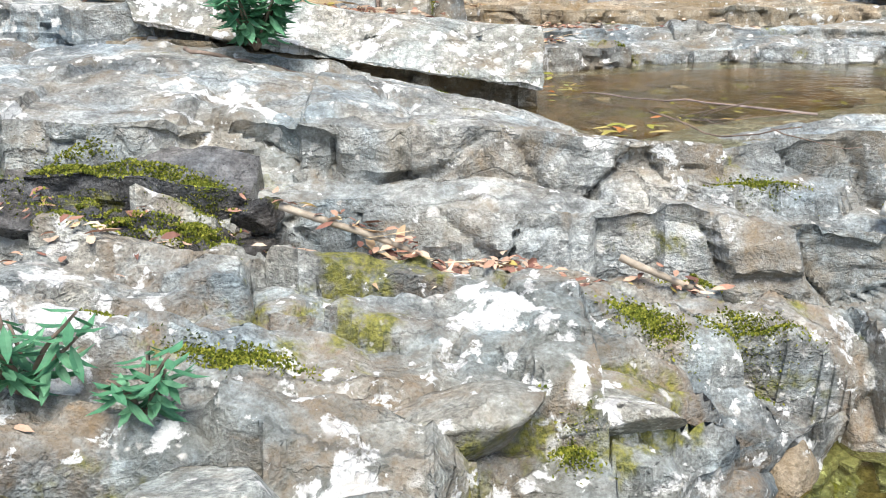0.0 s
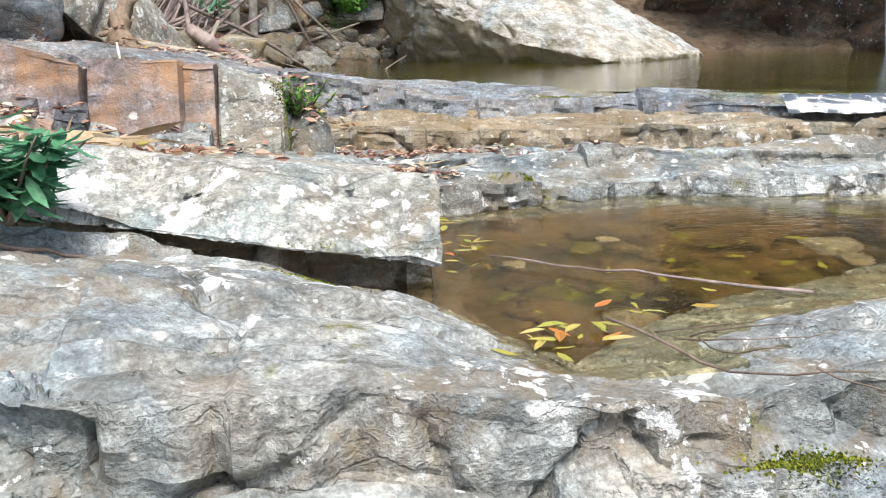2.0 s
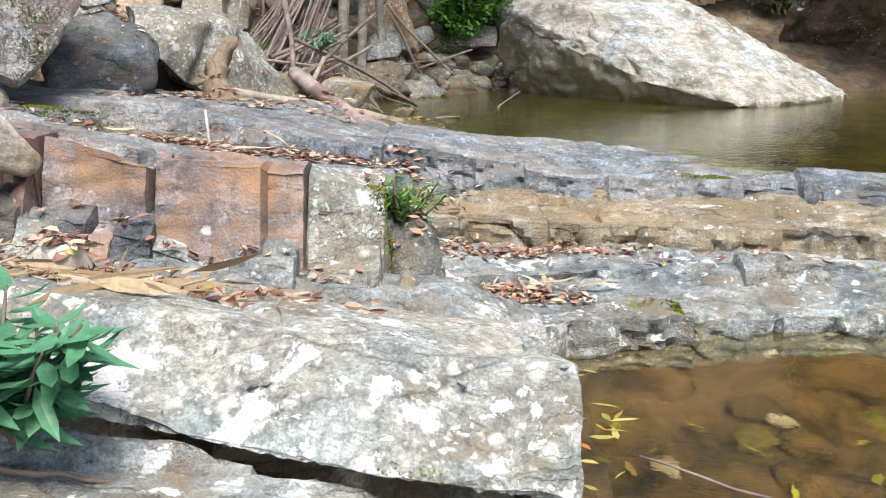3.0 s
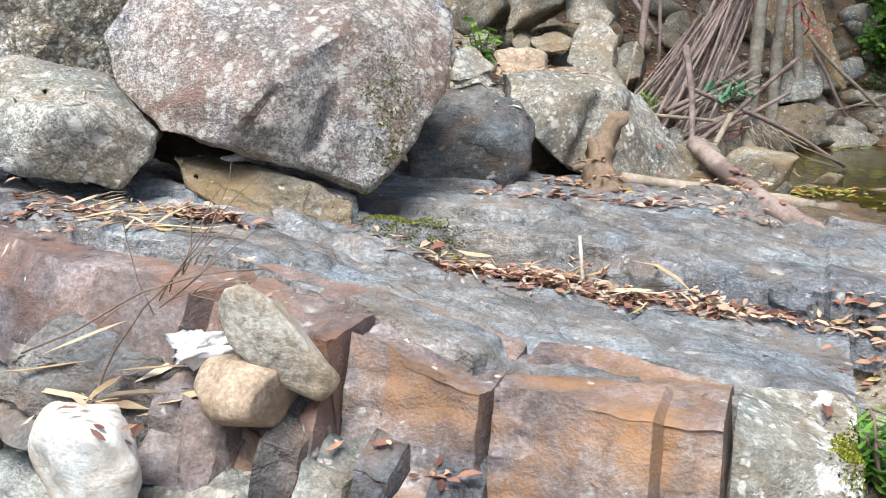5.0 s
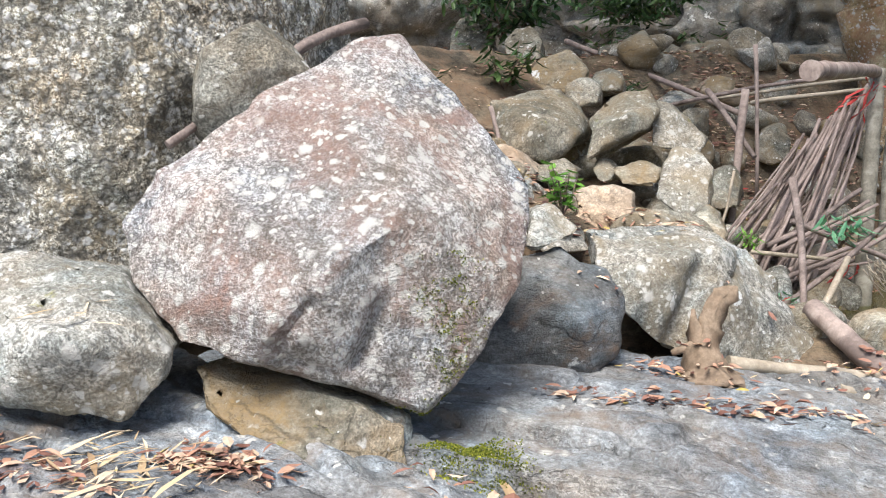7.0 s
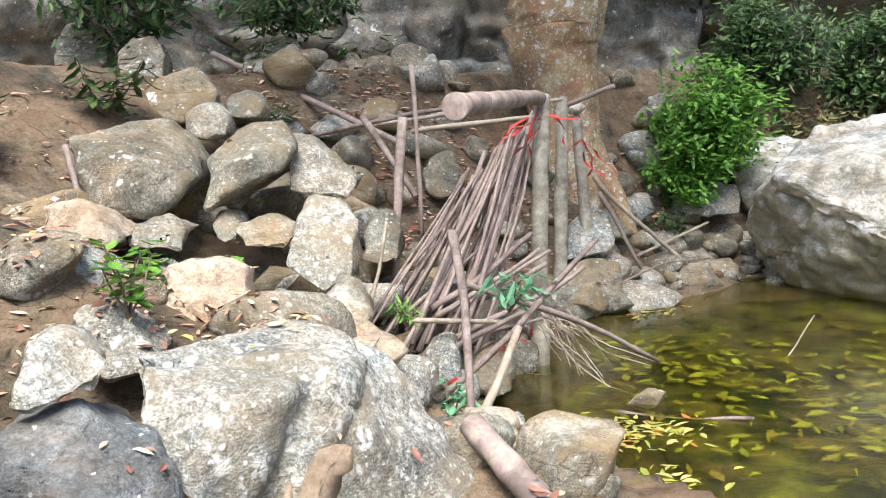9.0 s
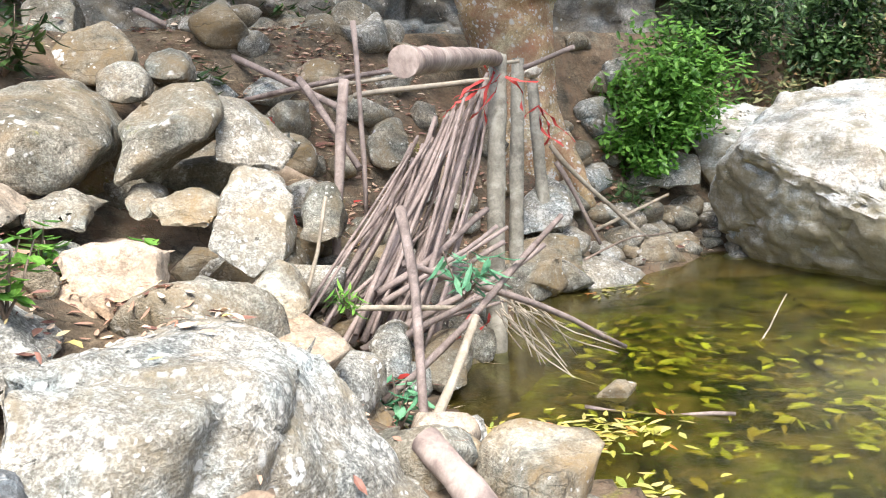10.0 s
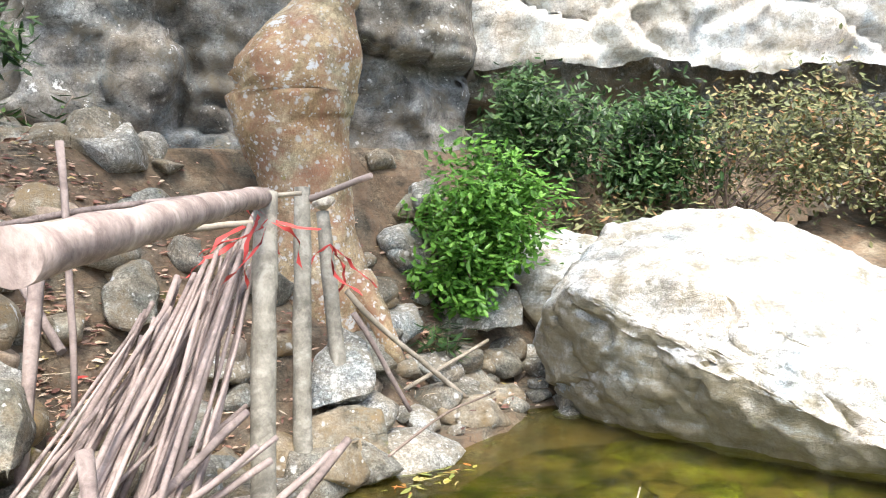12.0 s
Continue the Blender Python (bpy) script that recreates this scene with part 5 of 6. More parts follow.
for a, c, r, mat, text in (
        ((-0.05, 13.48, 1.07), (0.8, 13.85, 0.2), 0.022, STICK_PALE, "pale pole leaning on the bank"),
        ((-0.02, 13.26, 0.95), (0.33, 13.4, 0.25), 0.02, STICK, "short pole leaning on the bank"),
        ((0.2, 13.75, 0.25), (1.05, 14.35, 0.52), 0.017, STICK_PALE, "pale stick lying on the bank"),
        ((-0.34, 13.05, 1.68), (0.1, 12.75, 1.82), 0.022, STICK, "crooked stick over the post tops"),
        ((-1.75, 12.0, 1.66), (-1.3, 11.5, 1.1), 0.026, STICK, "dark stick leaning on the bank"),
        ((-2.95, 10.1, 1.56), (-2.76, 9.95, 1.15), 0.018, STICK, "stick against the dark boulder"),
        ((-1.37, 10.22, 0.6), (-1.3, 10.5, 1.05), 0.012, STICK_PALE, "thin pale stick by the pile"),
        ((-1.2, 10.4, 0.5), (-0.66, 10.66, 0.42), 0.017, STICK_PALE, "pale cross stick low in the pile"),
        ((-0.06, 10.3, 0.0), (0.62, 10.16, 0.01), 0.012, STICK, "brown stick floating in the pool"),
        ((1.06, 11.37, -0.02), (1.4, 12.0, 0.12), 0.006, STICK_PALE, "thin bent twig in the pool"),
        ((0.1, 12.0, 0.4), (0.95, 13.6, 0.3), 0.008, TWIG, "thin twig over the pool edge")):
    stick("stick", text, a, c, r, r * 0.8, mat, int(r * 7000) + 3, 0.03)
stick("log", "mottled fallen log slanting into the pool", (-0.68, 8.85, 0.44), (0.02, 8.02, 0.08), 0.05, 0.056, LOG, 91, 0.015, 14, 12, "log")
stick("log", "pale driftwood log on the slab", (-0.95, 7.98, 0.36), (-0.02, 8.7, 0.12), 0.03, 0.04, STICK_PALE, 92, 0.02, 12, 10, "log")
stick("log", "pale broken log by the pool", (-0.53, 8.2, 0.22), (0.1, 8.85, 0.08), 0.042, 0.04, STICK_PALE, 93, 0.02, 10, 10, "log")
for k in range(26):
    a = Vector((-0.46, 10.95, 0.34)) + Vector((rng.uniform(-0.05, 0.15), rng.uniform(-0.1, 0.2), rng.uniform(-0.05, 0.08)))
    c = a + Vector((rng.uniform(0.05, 0.55), rng.uniform(-0.3, 0.2), rng.uniform(-0.42, -0.1)))
    stick("twig", "straw-coloured broom twig at the foot of the post", a, c, 0.005, 0.003, STICK_PALE, 400 + k, 0.06, 6, 5, "twig", "broom of twigs")
# driftwood stump
stump = tagged(new("stump"), "orange-brown splintered driftwood stump on the slab", "stump")
bm = bmesh.new()
tube(bm, [(-1.0, 7.84, 0.28), (-1.01, 7.86, 0.34), (-1.03, 7.88, 0.42), (-1.02, 7.92, 0.5), (-1.0, 7.95, 0.58), (-0.96, 7.97, 0.66), (-0.93, 7.98, 0.69)], [0.15, 0.1, 0.065, 0.055, 0.06, 0.05, 0.012], 18)
tube(bm, [(-1.02, 7.87, 0.4), (-1.07, 7.9, 0.5), (-1.09, 7.92, 0.6)], [0.045, 0.035, 0.008], 10)
bmesh.ops.subdivide_edges(bm, edges=bm.edges[:], cuts=1)
for v in bm.verts:
    v.co += Vector((fbm(v.co, 12), fbm(v.co + Vector((3, 0, 0)), 12), fbm(v.co + Vector((0, 5, 0)), 16))) * 0.03
part("trunk", bm, STUMP, stump)
for k, (a, c) in enumerate((((-1.0, 7.84, 0.36), (-1.2, 7.72, 0.3)), ((-1.0, 7.84, 0.36), (-0.82, 7.7, 0.29)), ((-1.02, 7.86, 0.36), (-0.85, 7.95, 0.3)), ((-1.02, 7.9, 0.48), (-1.16, 7.85, 0.42)))):
    stick("root", "", a, c, 0.035, 0.012, STUMP, 320 + k, 0.06, 6, 8, parent=stump)
# roots and branches on the rock
stick("root", "thin brown root under the white block", (-0.95, 4.03, -0.04), (-0.45, 4.02, -0.16), 0.009, 0.005, TWIG, 95, 0.14, 12, 7, "root")
stick("branch", "bare forked branch over the granite boulder", (-2.8, 6.7, 1.36), (-2.45, 7.6, 1.88), 0.018, 0.026, STICK, 96, 0.05, 10, 8, "branch")
stick("branch", "thin branch lying in the brown pool", (0.7, 4.42, -0.335), (1.5, 3.82, -0.33), 0.003, 0.006, STICK, 97, 0.08, 12, 6, "branch")
stick("stick", "pale stick in the leaf gutter", (-0.4, 2.68, -0.3), (-0.05, 2.62, -0.42), 0.011, 0.008, STICK_PALE, 98, 0.02)
stick("stick", "pale stick on the mossy rock", (0.48, 2.66, -0.46), (0.66, 2.6, -0.53), 0.011, 0.008, STICK_PALE, 99, 0.02)
stick("stick", "white stick standing in the leaves", (-0.78, 6.42, 0.2), (-0.8, 6.45, 0.38), 0.008, 0.006, STONE_WHITE, 100, 0.01)


def twig_spray(label, base, tip, seed, n=9, r=0.006):
    root = tagged(new("bare_twig"), label, "twig")
    g = random.Random(seed)
    a, c = Vector(base), Vector(tip)
    stick("stem", "", a, c, r, r * 0.5, TWIG, seed, 0.06, 9, 6, parent=root)
    for k in range(n):
        s = a.lerp(c, g.uniform(0.15, 0.85))
        e = s + (c - a) * g.uniform(0.2, 0.4) + Vector((g.uniform(-0.2, 0.2), g.uniform(-0.1, 0.1), g.uniform(-0.08, 0.2)))
        stick("shoot", "", s, e, r * 0.55, r * 0.25, TWIG, seed * 31 + k, 0.08, 6, 5, parent=root)


twig_spray("bare grey twig standing before the dark red rock", (-1.55, 4.9, 0.25), (-1.35, 5.15, 0.62), 5, 9, 0.0035)
twig_spray("bare grey twig lying on the shelf", (-1.75, 4.95, 0.36), (-1.2, 5.12, 0.56), 6, 6, 0.003)
twig_spray("dry twig hanging over the worn bench", (0.75, 3.45, -0.24), (1.05, 2.95, -0.2), 7, 6, 0.004)

# ---- loose rocks on the bank ----
rng = random.Random(5)
for k in range(150):
    y = rng.uniform(8.9, 15.0)
    x = pool_edge(y) - 0.1 - abs(rng.gauss(0, 1.0)) - (0.4 if y < 10.3 else 0)
    if x < -4.2:
        continue
    s = rng.choice((0.06, 0.09, 0.12, 0.17, 0.24))
    z = ground_height(x, y)
    mat = rng.choice((BANK_ROCK, BANK_ROCK, GRANITE_GREY, ROCK_WARM, ROCK_WARM, STONE_TAN))
    text = {BANK_ROCK: "rough brown stone embedded in the bank", GRANITE_GREY: "lichened grey stone embedded in the bank", ROCK_WARM: "mossy tan stone embedded in the bank", STONE_TAN: "pale tan stone embedded in the bank"}[mat]
    tagged(round_rock("stone", text, (x, y, z + s * 0.25), (s * rng.uniform(0.8, 1.4), s, s * rng.uniform(0.6, 0.9)), mat, 500 + k, rng.uniform(0, 180), level=3), group="loose bank stones")
for k in range(80):
    y = rng.uniform(10.9, 14.6)
    x = rng.uniform(-2.8, min(0.4, pool_edge(y) - 0.15))
    s = rng.uniform(0.1, 0.28)
    tagged(round_rock("stone", "weathered grey-brown stone embedded in the bank", (x, y, ground_height(x, y) + s * 0.15), (s * rng.uniform(0.9, 1.5), s, s * rng.uniform(0.6, 1.0)), (BANK_ROCK, BANK_ROCK, GRANITE_GREY, ROCK_WARM)[k % 4], 1500 + k, rng.uniform(0, 180), level=3), group="loose bank stones")
for k in range(40):
    x, y = rng.uniform(0.2, 2.4), rng.uniform(14.0, 15.6)
    s = rng.uniform(0.07, 0.26)
    tagged(round_rock("stone", "rough brown stone embedded in the bank", (x, y, ground_height(x, y) + s * 0.2), (s * 1.2, s, s * 0.8), rng.choice((BANK_ROCK, GRANITE_GREY)), 700 + k, rng.uniform(0, 180), level=3), group="loose bank stones")
for k in range(26):
    x, y = rng.uniform(0.3, 3.0), rng.uniform(9.5, 13.0)
    s = rng.uniform(0.08, 0.25)
    tagged(round_rock("stone", "olive stone on the bed of the pool", (x, y, -0.42), (s * 1.3, s, s * 0.5), BED, 760 + k, rng.uniform(0, 180), level=3), group="stones in the pool")
for k in range(30):
    x, y = rng.uniform(0.7, 2.6), rng.uniform(3.9, 5.2)
    s = rng.uniform(0.04, 0.14)
    tagged(round_rock("stone", "brown stone on the bed of the small pool", (x, y, -0.57), (s * 1.4, s, s * 0.6), (BED_BROWN, ROCK_WARM, BED)[k % 3], 860 + k, rng.uniform(0, 180), level=3), group="stones in the small pool")
for k, (x, y, z, a) in enumerate(((-0.62, 2.7, -0.36, 0.1), (-0.5, 2.68, -0.4, 0.09), (-0.75, 2.68, -0.33, 0.12), (-0.45, 2.72, -0.3, 0.07), (-1.0, 2.68, -0.28, 0.14))):
    tagged(round_rock("rock", "wet black rock in the trickling water", (x, y, z - a * 0.35), (a * 1.15, a * 0.85, a * 0.62), WET, 950 + k, 20 * k, "rock", 4, 0.2), group="wet rocks")
# mossy broken blocks at the foot of the climb
for k, (x, y, z, a, c, h, turn) in enumerate(((-0.12, 1.62, -0.55, 0.14, 0.12, 0.12, 10), (-0.36, 1.66, -0.52, 0.16, 0.11, 0.1, -12), (-0.28, 1.42, -0.64, 0.16, 0.12, 0.12, 5), (0.16, 1.62, -0.66, 0.15, 0.12, 0.1, 15), (0.32, 1.55, -0.74, 0.12, 0.12, 0.12, -8), (-0.55, 1.5, -0.6, 0.15, 0.1, 0.1, 20), (0.58, 2.12, -0.82, 0.14, 0.12, 0.1, 0), (0.78, 2.26, -0.84, 0.13, 0.1, 0.09, 30), (0.02, 1.95, -0.53, 0.2, 0.1, 0.07, 12), (0.3, 2.1, -0.59, 0.22, 0.1, 0.06, -10), (1.1, 2.42, -0.84, 0.18, 0.12, 0.1, 0))):
    tagged(round_rock("rock_block", "broken grey block with white lichen and moss", (x, y, z), (a, c, h), (ROCK_MOSSY, ROCK_WHITE, ROCK_MOSSY, ROCK_WARM)[k % 4], 800 + k, turn, "rock block", 4, 0.1), group="broken blocks")


# ---- leaf litter, straw, moss and floating leaves ----
bpy.context.view_layer.update()


def scatter(name, label, spots, mat, seed, length, width, top=1.2, tilt=0.5, lift=0.006, curl=0.25, kind="stuff", flat=None):
    g = random.Random(seed)
    verts, faces = [], []
    for x, y, rx, ry, turn, n in spots:
        for _ in range(int(n * 1.5)):
            u, v = g.gauss(0, 0.5), g.gauss(0, 0.5)
            a = radians(turn)
            px, py = x + u * rx * math.cos(a) - v * ry * math.sin(a), y + u * rx * math.sin(a) + v * ry * math.cos(a)
            if flat is None:
                place, normal = drop_to(px, py, top)
                if py > 9.2 and place.z > ground_height(px, py) + 0.09:
                    continue
            else:
                place, normal = Vector((px, py, flat)), Vector((0, 0, 1))
            n3 = (normal * 0.6 + Vector((g.uniform(-tilt, tilt), g.uniform(-tilt, tilt), 0.6))).normalized()
            ang = g.uniform(0, 6.283)
            d = Vector((math.cos(ang), math.sin(ang), 0))
            d = d - n3 * d.dot(n3)
            d = Vector((d.x, d.y, d.z * 0.35)).normalized()
            k = g.uniform(0.6, 1.3)
            leaf_faces(verts, faces, place + Vector((0, 0, lift + g.uniform(0, 0.02) * (flat is None))), d, n3, length * k, width * k * g.uniform(0.45, 1.4), g.uniform(-0.1, 0.3), g.uniform(-curl, curl))
    return tagged(mesh_object(name, verts, faces, mat, False), label, "leaf litter", kind=kind)


scatter("leaf_litter", "dry brown leaves heaped in the rock gutters", [
    (0.08, 2.64, 0.3, 0.06, -8, 280), (-0.25, 2.66, 0.22, 0.05, -12, 60), (0.3, 2.6, 0.2, 0.05, -5, 70), (0.66, 2.6, 0.15, 0.04, -10, 20), (-0.85, 2.45, 0.2, 0.1, 0, 20), (-0.8, 2.62, 0.3, 0.1, 0, 30), (-0.9, 1.75, 0.2, 0.1, 30, 25),
    (0.5, 6.08, 0.35, 0.09, -6, 150), (0.5, 5.45, 0.3, 0.1, 0, 170), (0.9, 6.1, 0.3, 0.08, -8, 60), (0.3, 5.35, 0.2, 0.1, 0, 40), (1.6, 5.9, 0.8, 0.1, -5, 25),
    (-0.75, 4.7, 0.6, 0.11, -3, 260), (-0.5, 5.04, 0.5, 0.02, -4, 40), (-1.1, 4.76, 0.12, 0.06, 0, 40)], LITTER, 1, 0.046, 0.018)
scatter("leaf_litter", "dry brown leaves along the slab's gutter", [
    (-0.95, 6.36, 0.5, 0.13, 4, 330), (-0.4, 6.42, 0.5, 0.09, 4, 210), (-2.0, 6.05, 0.16, 0.08, 10, 70), (0.05, 6.55, 0.4, 0.06, 8, 80), (-2.05, 5.95, 0.2, 0.06, 20, 60), (-2.3, 5.65, 0.4, 0.1, -10, 60), (-1.1, 7.35, 0.6, 0.06, 18, 70), (-0.6, 7.6, 0.5, 0.06, 18, 60), (-1.1, 7.8, 0.4, 0.1, 0, 50), (-0.5, 8.3, 0.4, 0.2, 30, 60)], LITTER, 2, 0.06, 0.02)
scatter("leaf_litter", "brown leaves strewn over the bank", [(-1.8, 9.6, 1.0, 0.9, 0, 800), (-1.7, 11.3, 1.3, 1.2, 0, 1700), (-1.8, 13.0, 1.8, 1.3, 0, 2800), (0.5, 14.4, 0.9, 0.6, 0, 600), (-3.2, 10.5, 1.2, 2.0, 0, 300), (-2.6, 8.6, 0.8, 0.6, 0, 120)], LITTER, 3, 0.065, 0.022, top=3.0)
scatter("straw_litter", "straw-coloured bark strips and stems", [(-0.9, 4.6, 0.6, 0.1, 0, 60), (-1.05, 4.72, 0.15, 0.08, 0, 25), (-2.1, 5.75, 0.5, 0.2, -25, 60), (-0.9, 6.4, 0.5, 0.1, 5, 40), (-1.3, 11.1, 0.9, 0.8, 0, 420), (-0.5, 9.9, 0.4, 0.3, 0, 60), (0.5, 14.0, 0.6, 0.4, 0, 90), (-1.8, 12.7, 1.4, 0.9, 0, 700)], STRAW, 4, 0.1, 0.008, top=2.2, curl=0.06, tilt=0.15)
scatter("bark_strips", "long curled pale bark strips among dry leaves", [(-1.12, 4.76, 0.12, 0.05, -20, 10), (-0.95, 4.62, 0.3, 0.08, -10, 12), (-0.45, 4.7, 0.2, 0.06, 20, 9), (-0.65, 4.56, 0.3, 0.05, 0, 8), (-2.15, 5.72, 0.4, 0.12, -25, 14), (-1.5, 5.0, 0.2, 0.05, 0, 8), (-0.1, 2.66, 0.25, 0.03, -12, 8), (-0.75, 6.4, 0.5, 0.08, 4, 10), (0.6, 5.5, 0.3, 0.06, 0, 6)], STRAW, 14, 0.19, 0.024, curl=0.16, tilt=0.3)
scatter("floating_leaves", "yellow and brown leaves floating at the pool edge", [(-0.35, 9.85, 0.35, 0.3, 0, 130), (0.05, 10.0, 0.35, 0.2, 0, 60), (-0.1, 9.3, 0.4, 0.3, 0, 60), (0.35, 12.7, 0.3, 0.12, 40, 25), (0.0, 9.0, 0.3, 0.15, -40, 30)], FLOATING, 5, 0.085, 0.026, flat=0.006, tilt=0.25, curl=0.1)
scatter("floating_leaves", "yellow-green leaves floating on the brown pool", [(0.72, 3.62, 0.2, 0.08, 20, 12), (0.62, 4.6, 0.1, 0.3, 0, 10), (0.9, 3.75, 0.3, 0.1, 10, 6), (0.66, 5.0, 0.12, 0.12, 0, 8)], FLOATING, 6, 0.075, 0.022, flat=-0.338, tilt=0.12, curl=0.08)
scatter("sunken_leaves", "yellow leaves lying on the pool bed", [(1.0, 10.6, 1.4, 1.6, 0, 200), (0.4, 11.6, 0.8, 1.0, 0, 70), (2.0, 9.6, 1.2, 1.2, 0, 90)], SUNKEN, 7, 0.12, 0.045, flat=-0.26, tilt=0.25)

scatter("sunken_leaves", "brown leaves lying on the small pool's bed", [(1.1, 4.2, 0.5, 0.4, 0, 9), (1.8, 4.5, 0.7, 0.4, 0, 7), (0.8, 4.7, 0.3, 0.4, 0, 5)], SUNKEN, 9, 0.08, 0.03, flat=-0.52, tilt=0.2)


def moss_pad(label, spots, seed, top=1.0):
    """Tufts of short moss shoots on rock."""
    g = random.Random(seed)
    verts, faces = [], []
    for x, y, rx, ry, n in spots:
        for _ in range(int(n * 4)):
            place, normal = drop_to(x + g.gauss(0, 0.36) * rx, y + g.gauss(0, 0.4) * ry, top)
            d = (normal + Vector((g.uniform(-0.7, 0.7), g.uniform(-0.7, 0.7), 0.4))).normalized()
            leaf_faces(verts, faces, place - d * 0.004, d, d.cross(Vector((g.uniform(-1, 1), g.uniform(-1, 1), 0.3))).normalized(), g.uniform(0.006, 0.013), 0.008, 0.1, 0.2)
    return tagged(mesh_object("moss", verts, faces, MOSS, False), label, "moss", kind="stuff")


moss_pad("yellow-green moss on the bedrock", [(-0.95, 2.82, 0.25, 0.08, 700), (-0.62, 2.8, 0.09, 0.06, 450), (-0.62, 2.66, 0.14, 0.06, 500), (-0.85, 2.62, 0.18, 0.07, 600), (-0.75, 2.85, 0.12, 0.05, 200), (-0.4, 2.05, 0.16, 0.04, 450), (-0.7, 2.2, 0.06, 0.06, 200), (0.48, 2.35, 0.12, 0.06, 500), (0.75, 2.4, 0.16, 0.05, 450), (0.28, 1.75, 0.1, 0.1, 400), (-0.12, 1.5, 0.1, 0.06, 400), (0.25, 2.0, 0.06, 0.05, 200), (0.95, 2.95, 0.15, 0.04, 350), (1.4, 2.85, 0.12, 0.04, 250), (0.1, 4.02, 0.15, 0.04, 300), (0.02, 5.35, 0.05, 0.14, 500), (1.75, 6.95, 0.25, 0.08, 500), (-1.56, 6.64, 0.2, 0.16, 1500), (-1.38, 6.58, 0.16, 0.08, 350), (1.1, 5.4, 0.06, 0.04, 120), (-0.25, 2.86, 0.06, 0.03, 150), (0.7, 2.66, 0.12, 0.03, 200)], 8)


# ---- plants ----
def leafy_plant(name, label, base, height, stems, leaf, width, mat, seed, per=14, spread=0.5, category="plant"):
    root = tagged(new(name), label, category)
    g = random.Random(seed)
    base = Vector(base)
    for s in range(stems):
        a = g.uniform(0, 6.283)
        tip = base + Vector((math.cos(a) * spread * g.uniform(0.2, 1), math.sin(a) * spread * g.uniform(0.2, 1), height * g.uniform(0.6, 1.0)))
        stick("stem", "", base, tip, 0.006, 0.003, TWIG, seed * 17 + s, 0.05, 6, 5, parent=root)
        verts, faces = [], []
        for k in range(per):
            u = 0.3 + 0.7 * k / (per - 1)
            p = base.lerp(tip, u)
            b = k * 2.4 + g.uniform(-0.3, 0.3)
            d = Vector((math.cos(b), math.sin(b), g.uniform(-0.7, 0.6))).normalized()
            n = (Vector((0, 0, 1)) - d * d.z).normalized()
            leaf_faces(verts, faces, p, d, n, leaf * g.uniform(0.7, 1.2), width, 0.12, -0.15)
        ob = mesh_object("foliage", verts, faces, mat, False)
        ob.parent = root
    return root


leafy_plant("shrub", "bushy green oleander-like shrub beside the white block", (-0.66, 3.98, -0.05), 0.3, 15, 0.12, 0.038, BLUE_GREEN, 1, 16, 0.2)
leafy_plant("shrub", "green seedling at the foot of the climb", (-0.74, 1.9, -0.4), 0.18, 7, 0.075, 0.02, BLUE_GREEN, 2, 13, 0.12)
leafy_plant("shrub", "small green seedling at the foot of the climb", (-0.52, 1.86, -0.43), 0.14, 6, 0.065, 0.018, BLUE_GREEN, 3, 12, 0.09)
leafy_plant("fern", "feathery green plant in the rock joint", (0.1, 5.5, 0.02), 0.22, 14, 0.06, 0.012, GREEN, 4, 22, 0.2)
leafy_plant("shrub", "blue-green leafy shoot by the post", (-0.62, 10.35, 0.55), 0.26, 5, 0.15, 0.034, BLUE_GREEN, 5, 9, 0.16)
leafy_plant("shrub", "green nettle-like plant among the bank rocks", (-2.32, 9.65, 0.72), 0.4, 7, 0.1, 0.05, GREEN, 6, 9, 0.16)
leafy_plant("shrub", "green seedling at the pool edge", (-0.9, 9.8, 0.1), 0.22, 6, 0.13, 0.032, BLUE_GREEN, 7, 8, 0.16)
leafy_plant("grass_tuft", "small green grass tuft in the stick pile", (-1.14, 10.05, 0.55), 0.14, 6, 0.1, 0.016, GREEN, 8, 8, 0.08)
leafy_plant("shrub", "small green plant on the bank", (-1.96, 9.9, 0.85), 0.12, 4, 0.09, 0.035, GREEN, 9, 6, 0.08)
leafy_plant("shrub", "green plant behind the granite boulder", (-1.95, 8.75, 0.9), 0.3, 6, 0.09, 0.05, GREEN, 10, 8, 0.14)
for k, (x, y) in enumerate(((-3.3, 11.2), (-2.6, 12.4), (-3.0, 13.4), (-2.2, 14.2), (0.7, 14.4), (-3.7, 10.2))):
    leafy_plant("shrub", "low dark green plant on the bank", (x, y, ground_height(x, y)), 0.4, 8, 0.16, 0.05, DEEP_GREEN, 20 + k, 10, 0.35)


